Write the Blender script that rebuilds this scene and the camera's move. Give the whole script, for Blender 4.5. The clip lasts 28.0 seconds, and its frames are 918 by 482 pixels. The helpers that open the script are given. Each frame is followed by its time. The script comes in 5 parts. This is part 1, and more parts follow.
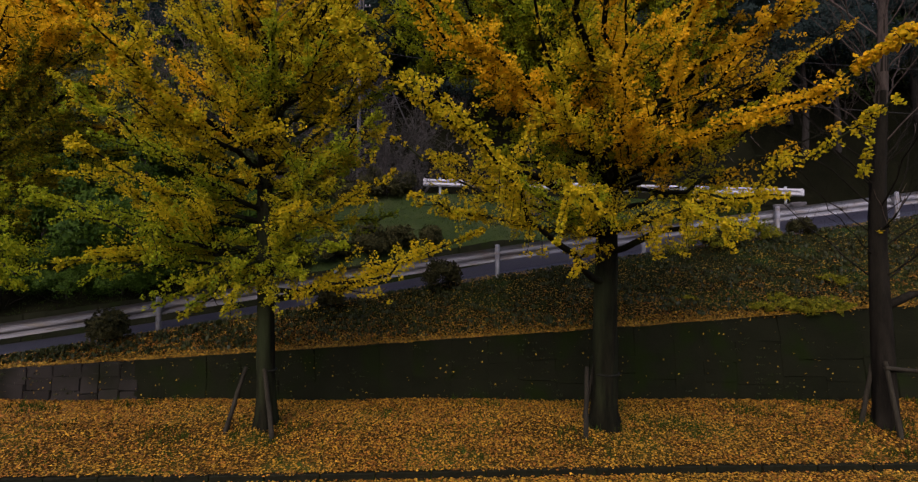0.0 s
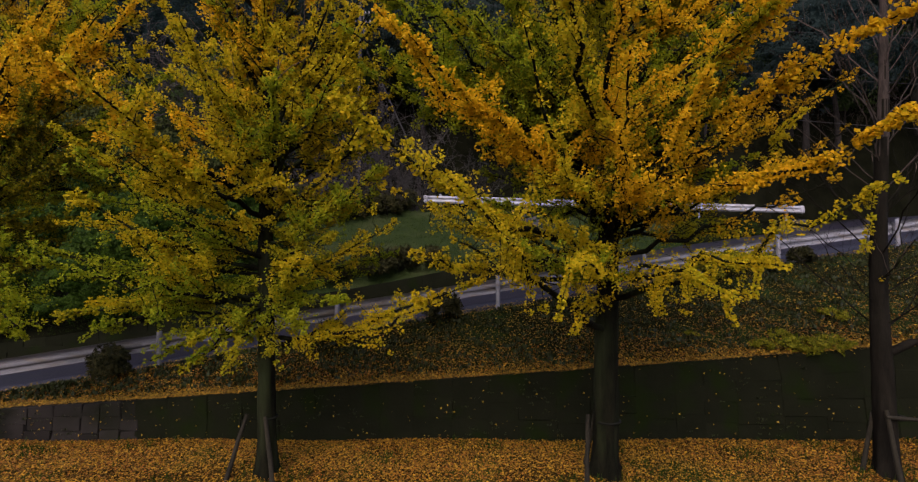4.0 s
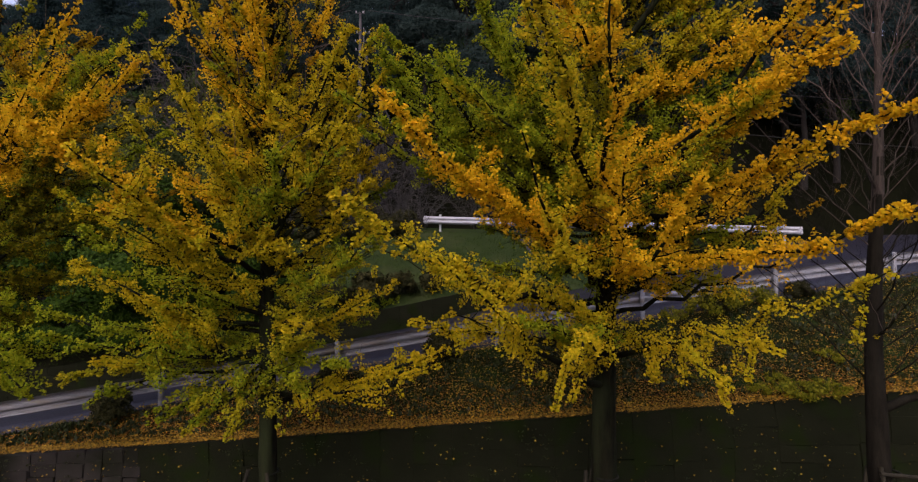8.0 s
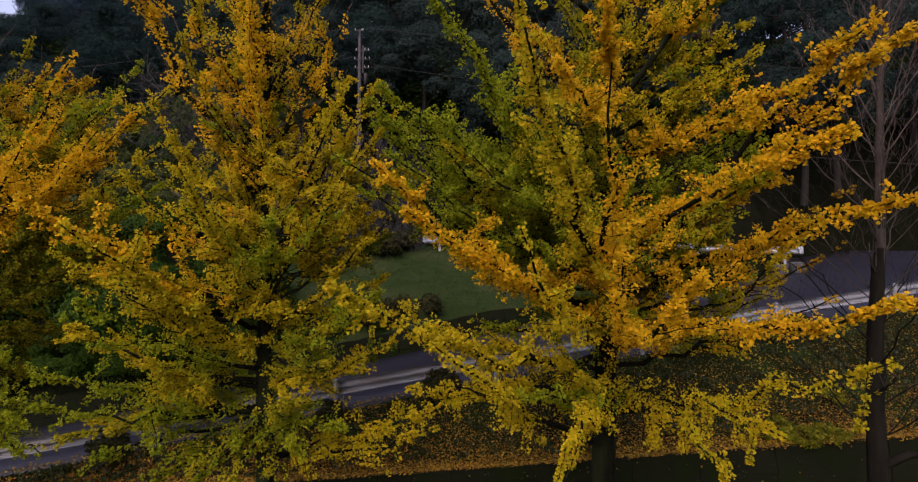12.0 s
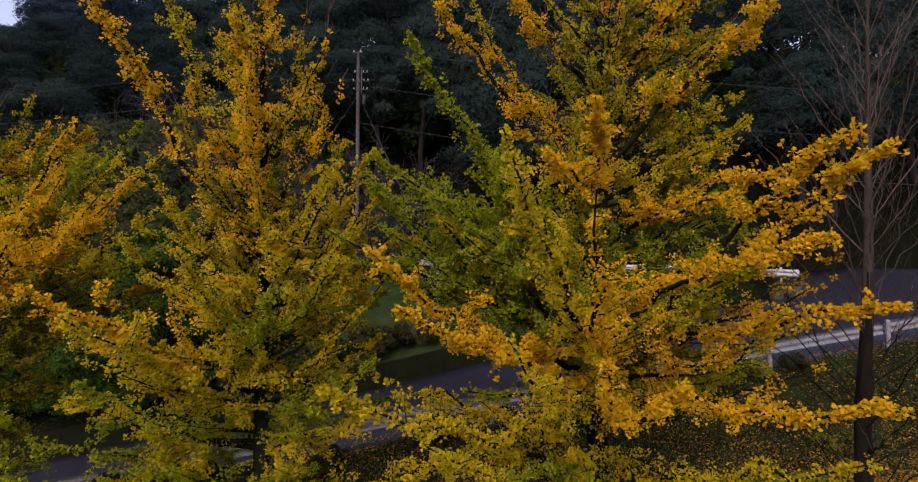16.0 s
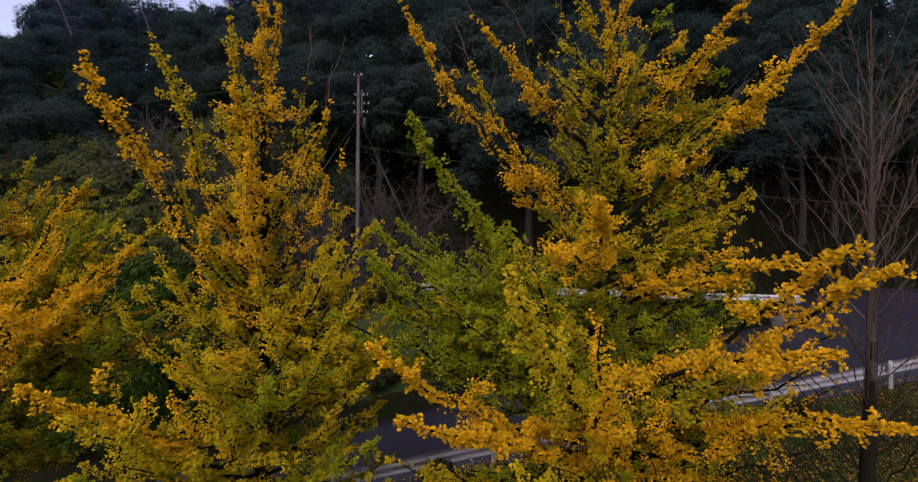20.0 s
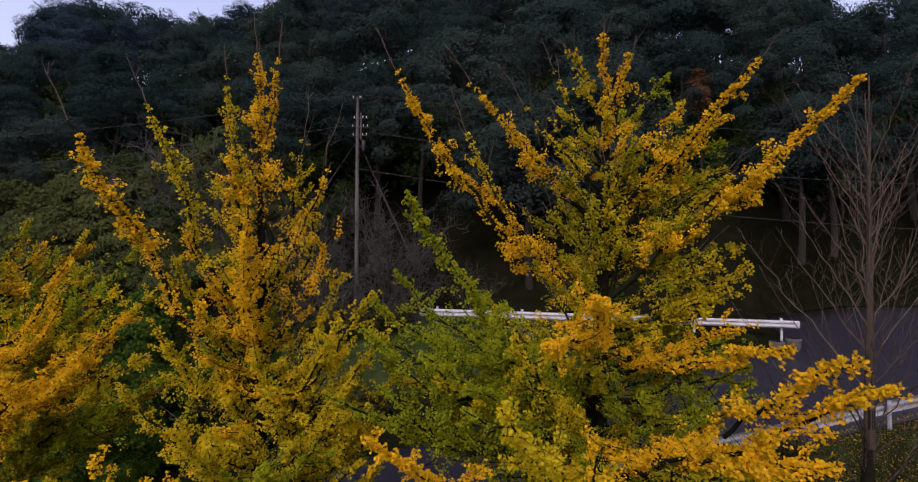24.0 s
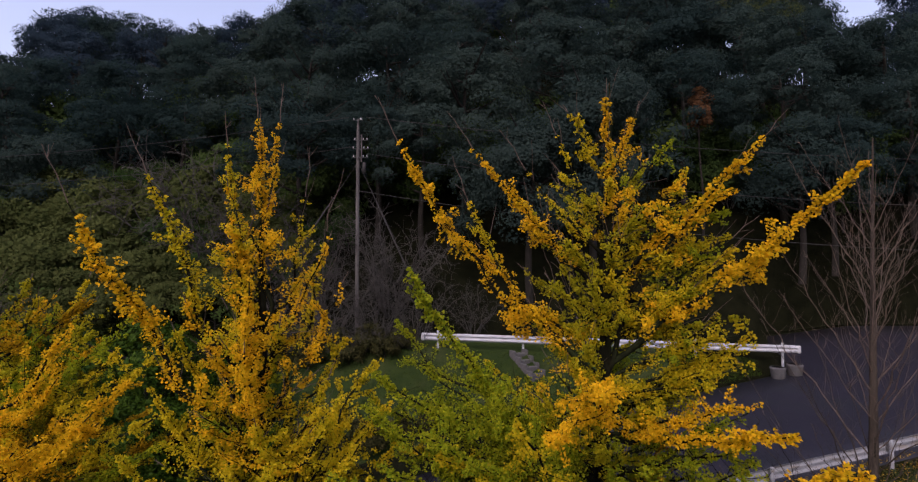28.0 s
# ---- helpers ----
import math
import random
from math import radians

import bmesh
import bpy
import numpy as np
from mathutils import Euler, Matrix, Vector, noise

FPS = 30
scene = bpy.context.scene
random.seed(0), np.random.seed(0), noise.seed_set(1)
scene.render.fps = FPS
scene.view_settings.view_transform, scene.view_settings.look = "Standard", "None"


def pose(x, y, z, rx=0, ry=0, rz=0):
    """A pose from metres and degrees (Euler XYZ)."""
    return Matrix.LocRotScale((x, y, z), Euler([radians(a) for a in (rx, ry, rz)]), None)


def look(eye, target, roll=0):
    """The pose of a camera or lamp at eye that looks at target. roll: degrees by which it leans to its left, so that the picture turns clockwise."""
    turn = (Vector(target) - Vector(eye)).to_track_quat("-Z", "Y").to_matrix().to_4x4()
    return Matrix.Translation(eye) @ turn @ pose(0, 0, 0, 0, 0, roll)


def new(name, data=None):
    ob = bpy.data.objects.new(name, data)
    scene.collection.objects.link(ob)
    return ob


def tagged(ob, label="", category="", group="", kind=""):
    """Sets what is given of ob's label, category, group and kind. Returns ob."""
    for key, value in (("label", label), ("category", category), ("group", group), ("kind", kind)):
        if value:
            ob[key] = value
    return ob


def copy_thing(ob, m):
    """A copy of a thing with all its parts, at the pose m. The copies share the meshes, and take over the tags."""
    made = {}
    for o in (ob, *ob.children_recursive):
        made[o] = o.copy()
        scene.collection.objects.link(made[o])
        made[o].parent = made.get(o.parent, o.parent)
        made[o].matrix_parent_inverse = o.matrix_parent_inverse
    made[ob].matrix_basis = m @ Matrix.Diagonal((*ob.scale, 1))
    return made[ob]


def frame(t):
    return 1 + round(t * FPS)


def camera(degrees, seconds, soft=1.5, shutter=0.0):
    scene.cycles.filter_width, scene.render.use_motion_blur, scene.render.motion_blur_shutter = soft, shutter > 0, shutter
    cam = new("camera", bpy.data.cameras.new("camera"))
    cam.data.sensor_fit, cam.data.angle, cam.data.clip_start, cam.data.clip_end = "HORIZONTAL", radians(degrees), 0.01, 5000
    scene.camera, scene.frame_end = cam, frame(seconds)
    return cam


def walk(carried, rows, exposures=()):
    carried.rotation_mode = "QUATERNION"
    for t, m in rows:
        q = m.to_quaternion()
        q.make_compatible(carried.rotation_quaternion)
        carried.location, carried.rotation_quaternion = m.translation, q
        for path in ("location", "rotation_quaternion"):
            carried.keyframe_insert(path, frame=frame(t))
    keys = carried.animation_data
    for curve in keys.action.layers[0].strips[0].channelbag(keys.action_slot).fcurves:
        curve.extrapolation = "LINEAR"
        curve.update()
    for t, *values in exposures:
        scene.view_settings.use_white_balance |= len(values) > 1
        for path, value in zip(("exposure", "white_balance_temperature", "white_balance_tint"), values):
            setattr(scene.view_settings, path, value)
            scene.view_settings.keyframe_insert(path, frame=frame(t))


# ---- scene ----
# ---------------------------------------------------------------- camera: a slow rise on the spot, looking level
cam = camera(85.2, 28.0, 1.25)
TILT, LEAN = 2.0, 0.0
ROWS = [
    (0.0, 0.000, 0.000, 2.806),
    (0.5, -0.000, 0.000, 2.885),
    (1.0, -0.015, -0.006, 2.963),
    (1.5, -0.022, -0.011, 3.041),
    (2.0, -0.032, -0.011, 3.139),
    (2.5, -0.035, -0.014, 3.240),
    (3.0, -0.035, -0.017, 3.341),
    (3.5, -0.026, -0.019, 3.470),
    (5.5, 0.001, -0.063, 3.976),
    (6.0, -0.006, -0.079, 4.086),
    (6.5, -0.006, -0.100, 4.190),
    (7.0, -0.011, -0.120, 4.313),
    (7.5, -0.006, -0.139, 4.439),
    (8.0, -0.003, -0.150, 4.574),
    (8.5, 0.003, -0.152, 4.688),
    (9.0, 0.004, -0.146, 4.799),
    (9.5, 0.009, -0.145, 4.913),
    (10.0, 0.015, -0.139, 5.015),
    (10.5, 0.019, -0.127, 5.123),
    (11.0, 0.017, -0.117, 5.241),
    (11.5, 0.019, -0.116, 5.371),
    (12.0, 0.023, -0.119, 5.499),
    (12.5, 0.033, -0.125, 5.628),
    (14.5, 0.070, -0.207, 6.136),
    (15.0, 0.099, -0.243, 6.285),
    (15.5, 0.119, -0.269, 6.439),
    (16.0, 0.122, -0.282, 6.585),
    (16.5, 0.120, -0.279, 6.732),
    (17.0, 0.118, -0.270, 6.876),
    (17.5, 0.120, -0.264, 7.029),
    (18.0, 0.116, -0.262, 7.182),
    (18.5, 0.108, -0.261, 7.340),
    (19.0, 0.102, -0.266, 7.490),
    (19.5, 0.093, -0.271, 7.639),
    (20.0, 0.095, -0.282, 7.796),
    (20.5, 0.107, -0.299, 7.941),
    (21.0, 0.116, -0.306, 8.081),
    (21.5, 0.116, -0.306, 8.232),
    (23.5, 0.126, -0.299, 8.830),
    (24.0, 0.141, -0.310, 8.978),
    (24.5, 0.138, -0.330, 9.132),
    (25.0, 0.129, -0.344, 9.282),
    (25.5, 0.121, -0.344, 9.426),
    (26.0, 0.120, -0.331, 9.577),
    (26.5, 0.113, -0.320, 9.724),
    (27.0, 0.102, -0.312, 9.872),
    (27.5, 0.096, -0.309, 10.008),
    (28.0, 0.109, -0.312, 10.127),
]
walk(cam, [(t, pose(x, y, z, 90 + TILT, LEAN, 0)) for t, x, y, z in ROWS])

# ---------------------------------------------------------------- light: a dull overcast afternoon
world = bpy.data.worlds.new("overcast")
scene.world = world
world.use_nodes = True
wn, wl = world.node_tree.nodes, world.node_tree.links
sky = wn.new("ShaderNodeTexSky")
sky.sky_type, sky.sun_disc = "NISHITA", False
sky.sun_elevation, sky.sun_rotation = radians(48), radians(200)
sky.air_density, sky.dust_density = 1.0, 4.0
grey = wn.new("ShaderNodeHueSaturation")
grey.inputs["Saturation"].default_value = 0.75
wl.new(sky.outputs[0], grey.inputs["Color"])
cool = wn.new("ShaderNodeMixRGB")
cool.blend_type = "MULTIPLY"
cool.inputs[0].default_value, cool.inputs[2].default_value = 1.0, (1.22, 1.07, 1.2, 1)
wl.new(grey.outputs[0], cool.inputs[1])
wl.new(cool.outputs[0], wn["Background"].inputs["Color"])
wn["Background"].inputs["Strength"].default_value = 0.25
sun = new("sun", bpy.data.lights.new("sun", "SUN"))
sun.data.energy, sun.data.angle, sun.data.color = 0.45, radians(25), (1.0, 0.95, 0.88)
sun.matrix_world = look((-14, -30, 40), (0, 8, 0))
scene.view_settings.exposure = 0.1


# ---------------------------------------------------------------- materials
def material(name, low, high, scale=8.0, rough=0.85, bump=0.3, fine=60.0, metal=0.0, island=0.0, random_object=0.0,
             stain=None, stain_scale=1.2, stain_amount=0.5, translucent=0.0, stretch=(1, 1, 1), placed=False, gloss=0.15):
    """Two tones mixed by noise at two sizes, with a stain of its own, fine relief and, for leaves, light that shines through."""
    m = bpy.data.materials.new(name)
    m.use_nodes = True
    n, l = m.node_tree.nodes, m.node_tree.links
    bsdf = n["Principled BSDF"]
    coord = n.new("ShaderNodeTexCoord")
    mapping = n.new("ShaderNodeMapping")
    mapping.inputs["Scale"].default_value = stretch
    if placed:
        l.new(n.new("ShaderNodeNewGeometry").outputs["Position"], mapping.inputs["Vector"])
    else:
        l.new(coord.outputs["Object"], mapping.inputs["Vector"])

    def noise_at(size, detail):
        node = n.new("ShaderNodeTexNoise")
        node.inputs["Scale"].default_value, node.inputs["Detail"].default_value = size, detail
        l.new(mapping.outputs[0], node.inputs["Vector"])
        return node.outputs["Fac"]

    def calc(op, a, b):
        node = n.new("ShaderNodeMath")
        node.operation = op
        for socket, v in zip(node.inputs, (a, b)):
            if isinstance(v, (int, float)):
                socket.default_value = v
            else:
                l.new(v, socket)
        return node.outputs[0]

    grain, fine_grain = noise_at(scale, 4), noise_at(fine, 3)
    fac = calc("ADD", calc("MULTIPLY", grain, 0.6), calc("MULTIPLY", fine_grain, 0.4))
    if island:
        geo = n.new("ShaderNodeNewGeometry")
        fac = calc("ADD", calc("MULTIPLY", fac, 1 - island), calc("MULTIPLY", geo.outputs["Random Per Island"], island))
    if random_object:
        info = n.new("ShaderNodeObjectInfo")
        fac = calc("ADD", calc("MULTIPLY", fac, 1 - random_object), calc("MULTIPLY", info.outputs["Random"], random_object))
    spread = n.new("ShaderNodeMapRange")
    edge = 0.24 if translucent and island else 0.12 if island or random_object else 0.32
    spread.inputs["From Min"].default_value, spread.inputs["From Max"].default_value = edge, 1 - edge
    l.new(fac, spread.inputs["Value"])
    ramp = n.new("ShaderNodeValToRGB")
    ramp.color_ramp.elements[0].color, ramp.color_ramp.elements[1].color = (*low, 1), (*high, 1)
    l.new(spread.outputs[0], ramp.inputs[0])
    colour = ramp.outputs[0]
    if stain:
        patch = n.new("ShaderNodeMapRange")
        patch.inputs["From Min"].default_value, patch.inputs["From Max"].default_value = 0.5, 0.66
        patch.inputs["To Max"].default_value = stain_amount
        l.new(noise_at(stain_scale, 5), patch.inputs["Value"])
        mix = n.new("ShaderNodeMixRGB")
        mix.inputs[2].default_value = (*stain, 1)
        l.new(patch.outputs[0], mix.inputs[0])
        l.new(colour, mix.inputs[1])
        colour = mix.outputs[0]
    l.new(colour, bsdf.inputs["Base Color"])
    bsdf.inputs["Roughness"].default_value, bsdf.inputs["Metallic"].default_value = rough, metal
    bsdf.inputs["Specular IOR Level"].default_value = gloss
    if bump:
        relief = n.new("ShaderNodeBump")
        relief.inputs["Strength"].default_value, relief.inputs["Distance"].default_value = bump, 0.02
        l.new(fac, relief.inputs["Height"])
        l.new(relief.outputs[0], bsdf.inputs["Normal"])
    if translucent:
        bsdf.inputs["Specular IOR Level"].default_value = 0.03
        through_light = n.new("ShaderNodeBsdfTranslucent")
        tint = n.new("ShaderNodeMixRGB")
        tint.blend_type = "MULTIPLY"
        tint.inputs[0].default_value, tint.inputs[2].default_value = 1.0, (0.9, 1.04, 1.0, 1)
        l.new(colour, tint.inputs[1])
        l.new(tint.outputs[0], through_light.inputs["Color"])
        blend = n.new("ShaderNodeMixShader")
        blend.inputs[0].default_value = translucent
        l.new(bsdf.outputs[0], blend.inputs[1])
        l.new(through_light.outputs[0], blend.inputs[2])
        l.new(blend.outputs[0], n["Material Output"].inputs["Surface"])
    return m


LEAF_YELLOW = material("ginkgo_leaf_yellow", (0.255, 0.26, 0.008), (0.595, 0.392, 0.013), 2.6, 0.6, 0.0, 11, island=0.3, translucent=0.5)
LEAF_ORANGE = material("ginkgo_leaf_orange", (0.39, 0.29, 0.008), (0.78, 0.402, 0.013), 2.6, 0.6, 0.0, 11, island=0.3, translucent=0.5)
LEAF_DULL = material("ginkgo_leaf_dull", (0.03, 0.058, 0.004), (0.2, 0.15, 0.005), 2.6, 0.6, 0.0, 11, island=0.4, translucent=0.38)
LEAF_OLIVE = material("ginkgo_leaf_olive", (0.17, 0.195, 0.008), (0.42, 0.325, 0.012), 2.6, 0.6, 0.0, 11, island=0.3, translucent=0.5)
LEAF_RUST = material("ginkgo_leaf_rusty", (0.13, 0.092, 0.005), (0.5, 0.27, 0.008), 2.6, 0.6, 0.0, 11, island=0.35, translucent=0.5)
LEAF_GREEN = material("ginkgo_leaf_green", (0.095, 0.16, 0.009), (0.34, 0.32, 0.012), 2.6, 0.6, 0.0, 11, island=0.3, translucent=0.5)
FALLEN = material("fallen_leaf", (0.045, 0.024, 0.003), (0.39, 0.216, 0.018), 2, 0.7, 0.0, 15, island=0.8)
FALLEN_RED = material("fallen_leaf_rusty", (0.06, 0.022, 0.003), (0.26, 0.105, 0.012), 2, 0.7, 0.0, 15, island=0.8)
FALLEN_DULL = material("fallen_leaf_dull", (0.03, 0.02, 0.003), (0.36, 0.225, 0.022), 2, 0.7, 0.0, 15, island=0.8)
BARK = material("ginkgo_bark", (0.0012, 0.0014, 0.0006), (0.0095, 0.0095, 0.0048), 9, 0.95, 0.9, 50, stretch=(1, 1, 0.18), stain=(0.03, 0.04, 0.015), stain_scale=2, gloss=0.06)
BARK_GREY = material("grey_bark", (0.008, 0.0072, 0.006), (0.02, 0.018, 0.015), 12, 0.95, 0.7, 60, stretch=(1, 1, 0.25))
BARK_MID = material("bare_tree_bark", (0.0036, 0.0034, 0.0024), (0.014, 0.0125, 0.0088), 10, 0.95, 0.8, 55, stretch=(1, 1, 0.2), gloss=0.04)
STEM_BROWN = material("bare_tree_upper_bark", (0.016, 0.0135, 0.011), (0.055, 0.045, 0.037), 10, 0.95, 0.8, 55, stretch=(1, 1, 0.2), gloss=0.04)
TWIG_DARK = material("shrub_stem", (0.02, 0.019, 0.018), (0.054, 0.051, 0.047), 10, 0.9, 0.2, 50)
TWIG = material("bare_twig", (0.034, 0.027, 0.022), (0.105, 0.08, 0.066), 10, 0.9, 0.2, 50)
STAKE = material("weathered_stake", (0.0075, 0.0072, 0.0045), (0.026, 0.023, 0.0145), 10, 0.95, 0.5, 70, stretch=(1, 1, 0.15))
SOIL = material("lawn_soil", (0.014, 0.009, 0.003), (0.045, 0.027, 0.006), 5, 0.95, 0.5, 40, stain=(0.03, 0.05, 0.008), stain_scale=0.9, stain_amount=0.7, gloss=0.02)
BANK_SOIL = material("bank_soil", (0.004, 0.0055, 0.0015), (0.014, 0.0145, 0.004), 4, 0.95, 0.6, 35, stain=(0.012, 0.024, 0.005), stain_scale=0.8, stain_amount=0.7, gloss=0.03)
TURF = material("turf", (0.006, 0.014, 0.002), (0.017, 0.028, 0.0045), 3, 0.95, 0.6, 50, stain=(0.03, 0.035, 0.012), stain_scale=0.6, stain_amount=0.5)
# Base set near black: shade under the tree crowns is put into this colour.
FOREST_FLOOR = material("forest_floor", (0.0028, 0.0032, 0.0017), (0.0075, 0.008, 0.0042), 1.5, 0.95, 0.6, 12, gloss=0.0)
STONE = material("mossy_stone", (0.0029, 0.0039, 0.0015), (0.0115, 0.0126, 0.0064), 2.4, 0.95, 0.9, 26, random_object=0.12, stain=(0.0058, 0.0108, 0.0014), stain_scale=1.5, stain_amount=0.75, placed=True, gloss=0.04)
STONE_GREY = material("grey_stone", (0.007, 0.0065, 0.0052), (0.026, 0.0235, 0.0205), 3, 0.95, 0.9, 38, random_object=0.35, stain=(0.005, 0.0075, 0.0015), stain_scale=0.9, stain_amount=0.7, placed=True, gloss=0.04)
JOINT = material("wall_joint", (0.003, 0.0036, 0.002), (0.0085, 0.009, 0.0055), 12, 0.95, 0.8, 60)
ASPHALT = material("asphalt", (0.0072, 0.0072, 0.0125), (0.0135, 0.013, 0.0215), 1.2, 0.5, 0.25, 120, stain=(0.011, 0.0135, 0.017), stain_scale=0.5, stain_amount=0.5, gloss=0.3)
KERB = material("kerb_concrete", (0.004, 0.0045, 0.0025), (0.0125, 0.0125, 0.007), 6, 0.95, 0.6, 60, stain=(0.01, 0.018, 0.004), stain_scale=2, stain_amount=0.8, gloss=0.03)
CONCRETE = material("pale_concrete", (0.04, 0.04, 0.042), (0.085, 0.083, 0.084), 5, 0.9, 0.5, 60, stain=(0.05, 0.05, 0.042), stain_scale=2)
RAIL = material("rail_paint", (0.068, 0.072, 0.079), (0.135, 0.138, 0.146), 3, 0.45, 0.1, 40, stain=(0.1, 0.09, 0.07), stain_scale=3.5, stain_amount=0.75, stretch=(0.5, 0.5, 2.5))
RAIL_MID = material("rail_paint_paler", (0.118, 0.124, 0.138), (0.212, 0.222, 0.242), 3, 0.45, 0.1, 40, stain=(0.13, 0.11, 0.085), stain_scale=3.5, stain_amount=0.7, stretch=(0.5, 0.5, 2.5))
RAIL_WHITE = material("rail_paint_white", (0.25, 0.26, 0.285), (0.36, 0.375, 0.4), 3, 0.4, 0.1, 40, stain=(0.2, 0.19, 0.17), stain_scale=4, stain_amount=0.6, stretch=(0.5, 0.5, 2.5))
POLE = material("pole_concrete", (0.04, 0.038, 0.038), (0.085, 0.082, 0.08), 4, 0.85, 0.3, 40, stretch=(1, 1, 0.2))
STRUT = material("guy_sleeve", (0.02, 0.019, 0.02), (0.045, 0.043, 0.044), 4, 0.8, 0.2, 40)
STEEL = material("galvanised_steel", (0.03, 0.03, 0.032), (0.07, 0.07, 0.073), 8, 0.5, 0.1, 40, metal=0.6)
PORCELAIN = material("porcelain", (0.16, 0.16, 0.17), (0.28, 0.28, 0.29), 8, 0.25, 0.0, 40)
WIRE = material("black_wire", (0.012, 0.012, 0.012), (0.03, 0.03, 0.03), 8, 0.6, 0.0, 40)
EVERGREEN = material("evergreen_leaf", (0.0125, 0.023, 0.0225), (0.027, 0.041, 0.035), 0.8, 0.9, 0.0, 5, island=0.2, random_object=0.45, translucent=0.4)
# Paler, bluer copy of the leaf: distance haze is put into the colour.
EVERGREEN_HAZED = material("evergreen_leaf_hazed", (0.0135, 0.024, 0.036), (0.032, 0.047, 0.064), 0.8, 0.9, 0.0, 5, island=0.2, random_object=0.45, translucent=0.4)
EVERGREEN_OLIVE = material("evergreen_leaf_olive", (0.024, 0.034, 0.01), (0.055, 0.063, 0.02), 0.8, 0.9, 0.0, 5, island=0.25, translucent=0.2)
SHRUB_GREEN = material("shrub_leaf", (0.01, 0.025, 0.003), (0.034, 0.062, 0.006), 1, 0.5, 0.0, 6, island=0.6, translucent=0.15)
BUSH_GREEN = material("bush_leaf", (0.012, 0.024, 0.007), (0.036, 0.055, 0.015), 0.8, 0.9, 0.0, 5, island=0.25, random_object=0.4, translucent=0.15)
SHRUB_DARK = material("shrub_leaf_dark", (0.012, 0.014, 0.005), (0.04, 0.038, 0.013), 1, 0.6, 0.0, 6, island=0.6, translucent=0.1)
RUSSET = material("russet_leaf", (0.035, 0.02, 0.011), (0.095, 0.046, 0.02), 1, 0.6, 0.0, 6, island=0.6, translucent=0.15)
IVY = material("ivy_leaf", (0.007, 0.011, 0.003), (0.028, 0.035, 0.008), 1, 0.5, 0.0, 6, island=0.6)
WEED = material("weed_leaf", (0.055, 0.068, 0.005), (0.2, 0.18, 0.013), 2, 0.6, 0.0, 8, island=0.6, translucent=0.25)
GRASS = material("grass_blade", (0.011, 0.024, 0.003), (0.036, 0.054, 0.008), 1, 0.6, 0.0, 6, island=0.6, translucent=0.2)

rng = np.random.default_rng(7)


# ---------------------------------------------------------------- mesh helpers
def mesh_object(name, verts, faces, mat, parent=None, label="", smooth=False):
    """verts: n x 3; faces: an array of equal-sided faces, or a list of index tuples."""
    me = bpy.data.meshes.new(name)
    if isinstance(faces, np.ndarray):
        count, sides = faces.shape
        me.vertices.add(len(verts)), me.loops.add(count * sides), me.polygons.add(count)
        me.vertices.foreach_set("co", np.asarray(verts, dtype=np.float32).ravel())
        me.loops.foreach_set("vertex_index", faces.astype(np.int32).ravel())
        me.polygons.foreach_set("loop_start", np.arange(0, count * sides, sides, dtype=np.int32))
        me.update(calc_edges=True)
    else:
        me.from_pydata([tuple(v) for v in verts], [], faces)
        me.update()
    if smooth:
        me.polygons.foreach_set("use_smooth", [True] * len(me.polygons))
    me.materials.append(mat)
    ob = new(name, me)
    ob.parent = parent
    if label:
        tagged(ob, label)
    return ob


def part(name, bm, mat, parent, label="", smooth=False):
    me = bpy.data.meshes.new(name)
    bm.to_mesh(me)
    bm.free()
    if smooth:
        me.polygons.foreach_set("use_smooth", [True] * len(me.polygons))
    me.materials.append(mat)
    ob = new(name, me)
    ob.parent = parent
    if label:
        tagged(ob, label)
    return ob


def thing(name, label, category, group="", kind="", at=(0, 0, 0), turn=0.0):
    ob = new(name)
    ob.matrix_world = pose(*at, 0, 0, turn)
    return tagged(ob, label, category, group, kind)


def bevel_box(size, at=(0, 0, 0), bevel=0.01, turn=None):
    bm = bmesh.new()
    bmesh.ops.create_cube(bm, size=1)
    bmesh.ops.scale(bm, vec=size, verts=bm.verts)
    if bevel:
        bmesh.ops.bevel(bm, geom=bm.edges[:], offset=bevel, segments=1, affect="EDGES")
    if turn is not None:
        bmesh.ops.transform(bm, matrix=turn, verts=bm.verts)
    bmesh.ops.translate(bm, vec=at, verts=bm.verts)
    return bm


def tube(points, radii, sides=6, cap=True):
    """A tapered tube along points; returns verts and quad faces (caps are folded to the last ring's point)."""
    pts = np.asarray(points, float)
    tang = np.gradient(pts, axis=0)
    tang /= np.linalg.norm(tang, axis=1)[:, None] + 1e-9
    ref = np.array([1.0, 0.13, 0.07]) if abs(tang[0][2]) > 0.6 else np.array([0.07, 0.13, 1.0])
    a = np.cross(tang, ref)
    a /= np.linalg.norm(a, axis=1)[:, None]
    b = np.cross(tang, a)
    ang = np.arange(sides) * 2 * np.pi / sides
    ring = (np.cos(ang)[None, :, None] * a[:, None, :] + np.sin(ang)[None, :, None] * b[:, None, :]) * np.asarray(radii, float)[:, None, None]
    verts = (pts[:, None, :] + ring).reshape(-1, 3)
    i = np.arange(len(pts) - 1)[:, None] * sides
    j = np.arange(sides)[None, :]
    k = (j + 1) % sides
    faces = np.stack([i + j, i + k, i + sides + k, i + sides + j], -1).reshape(-1, 4)
    return verts, faces


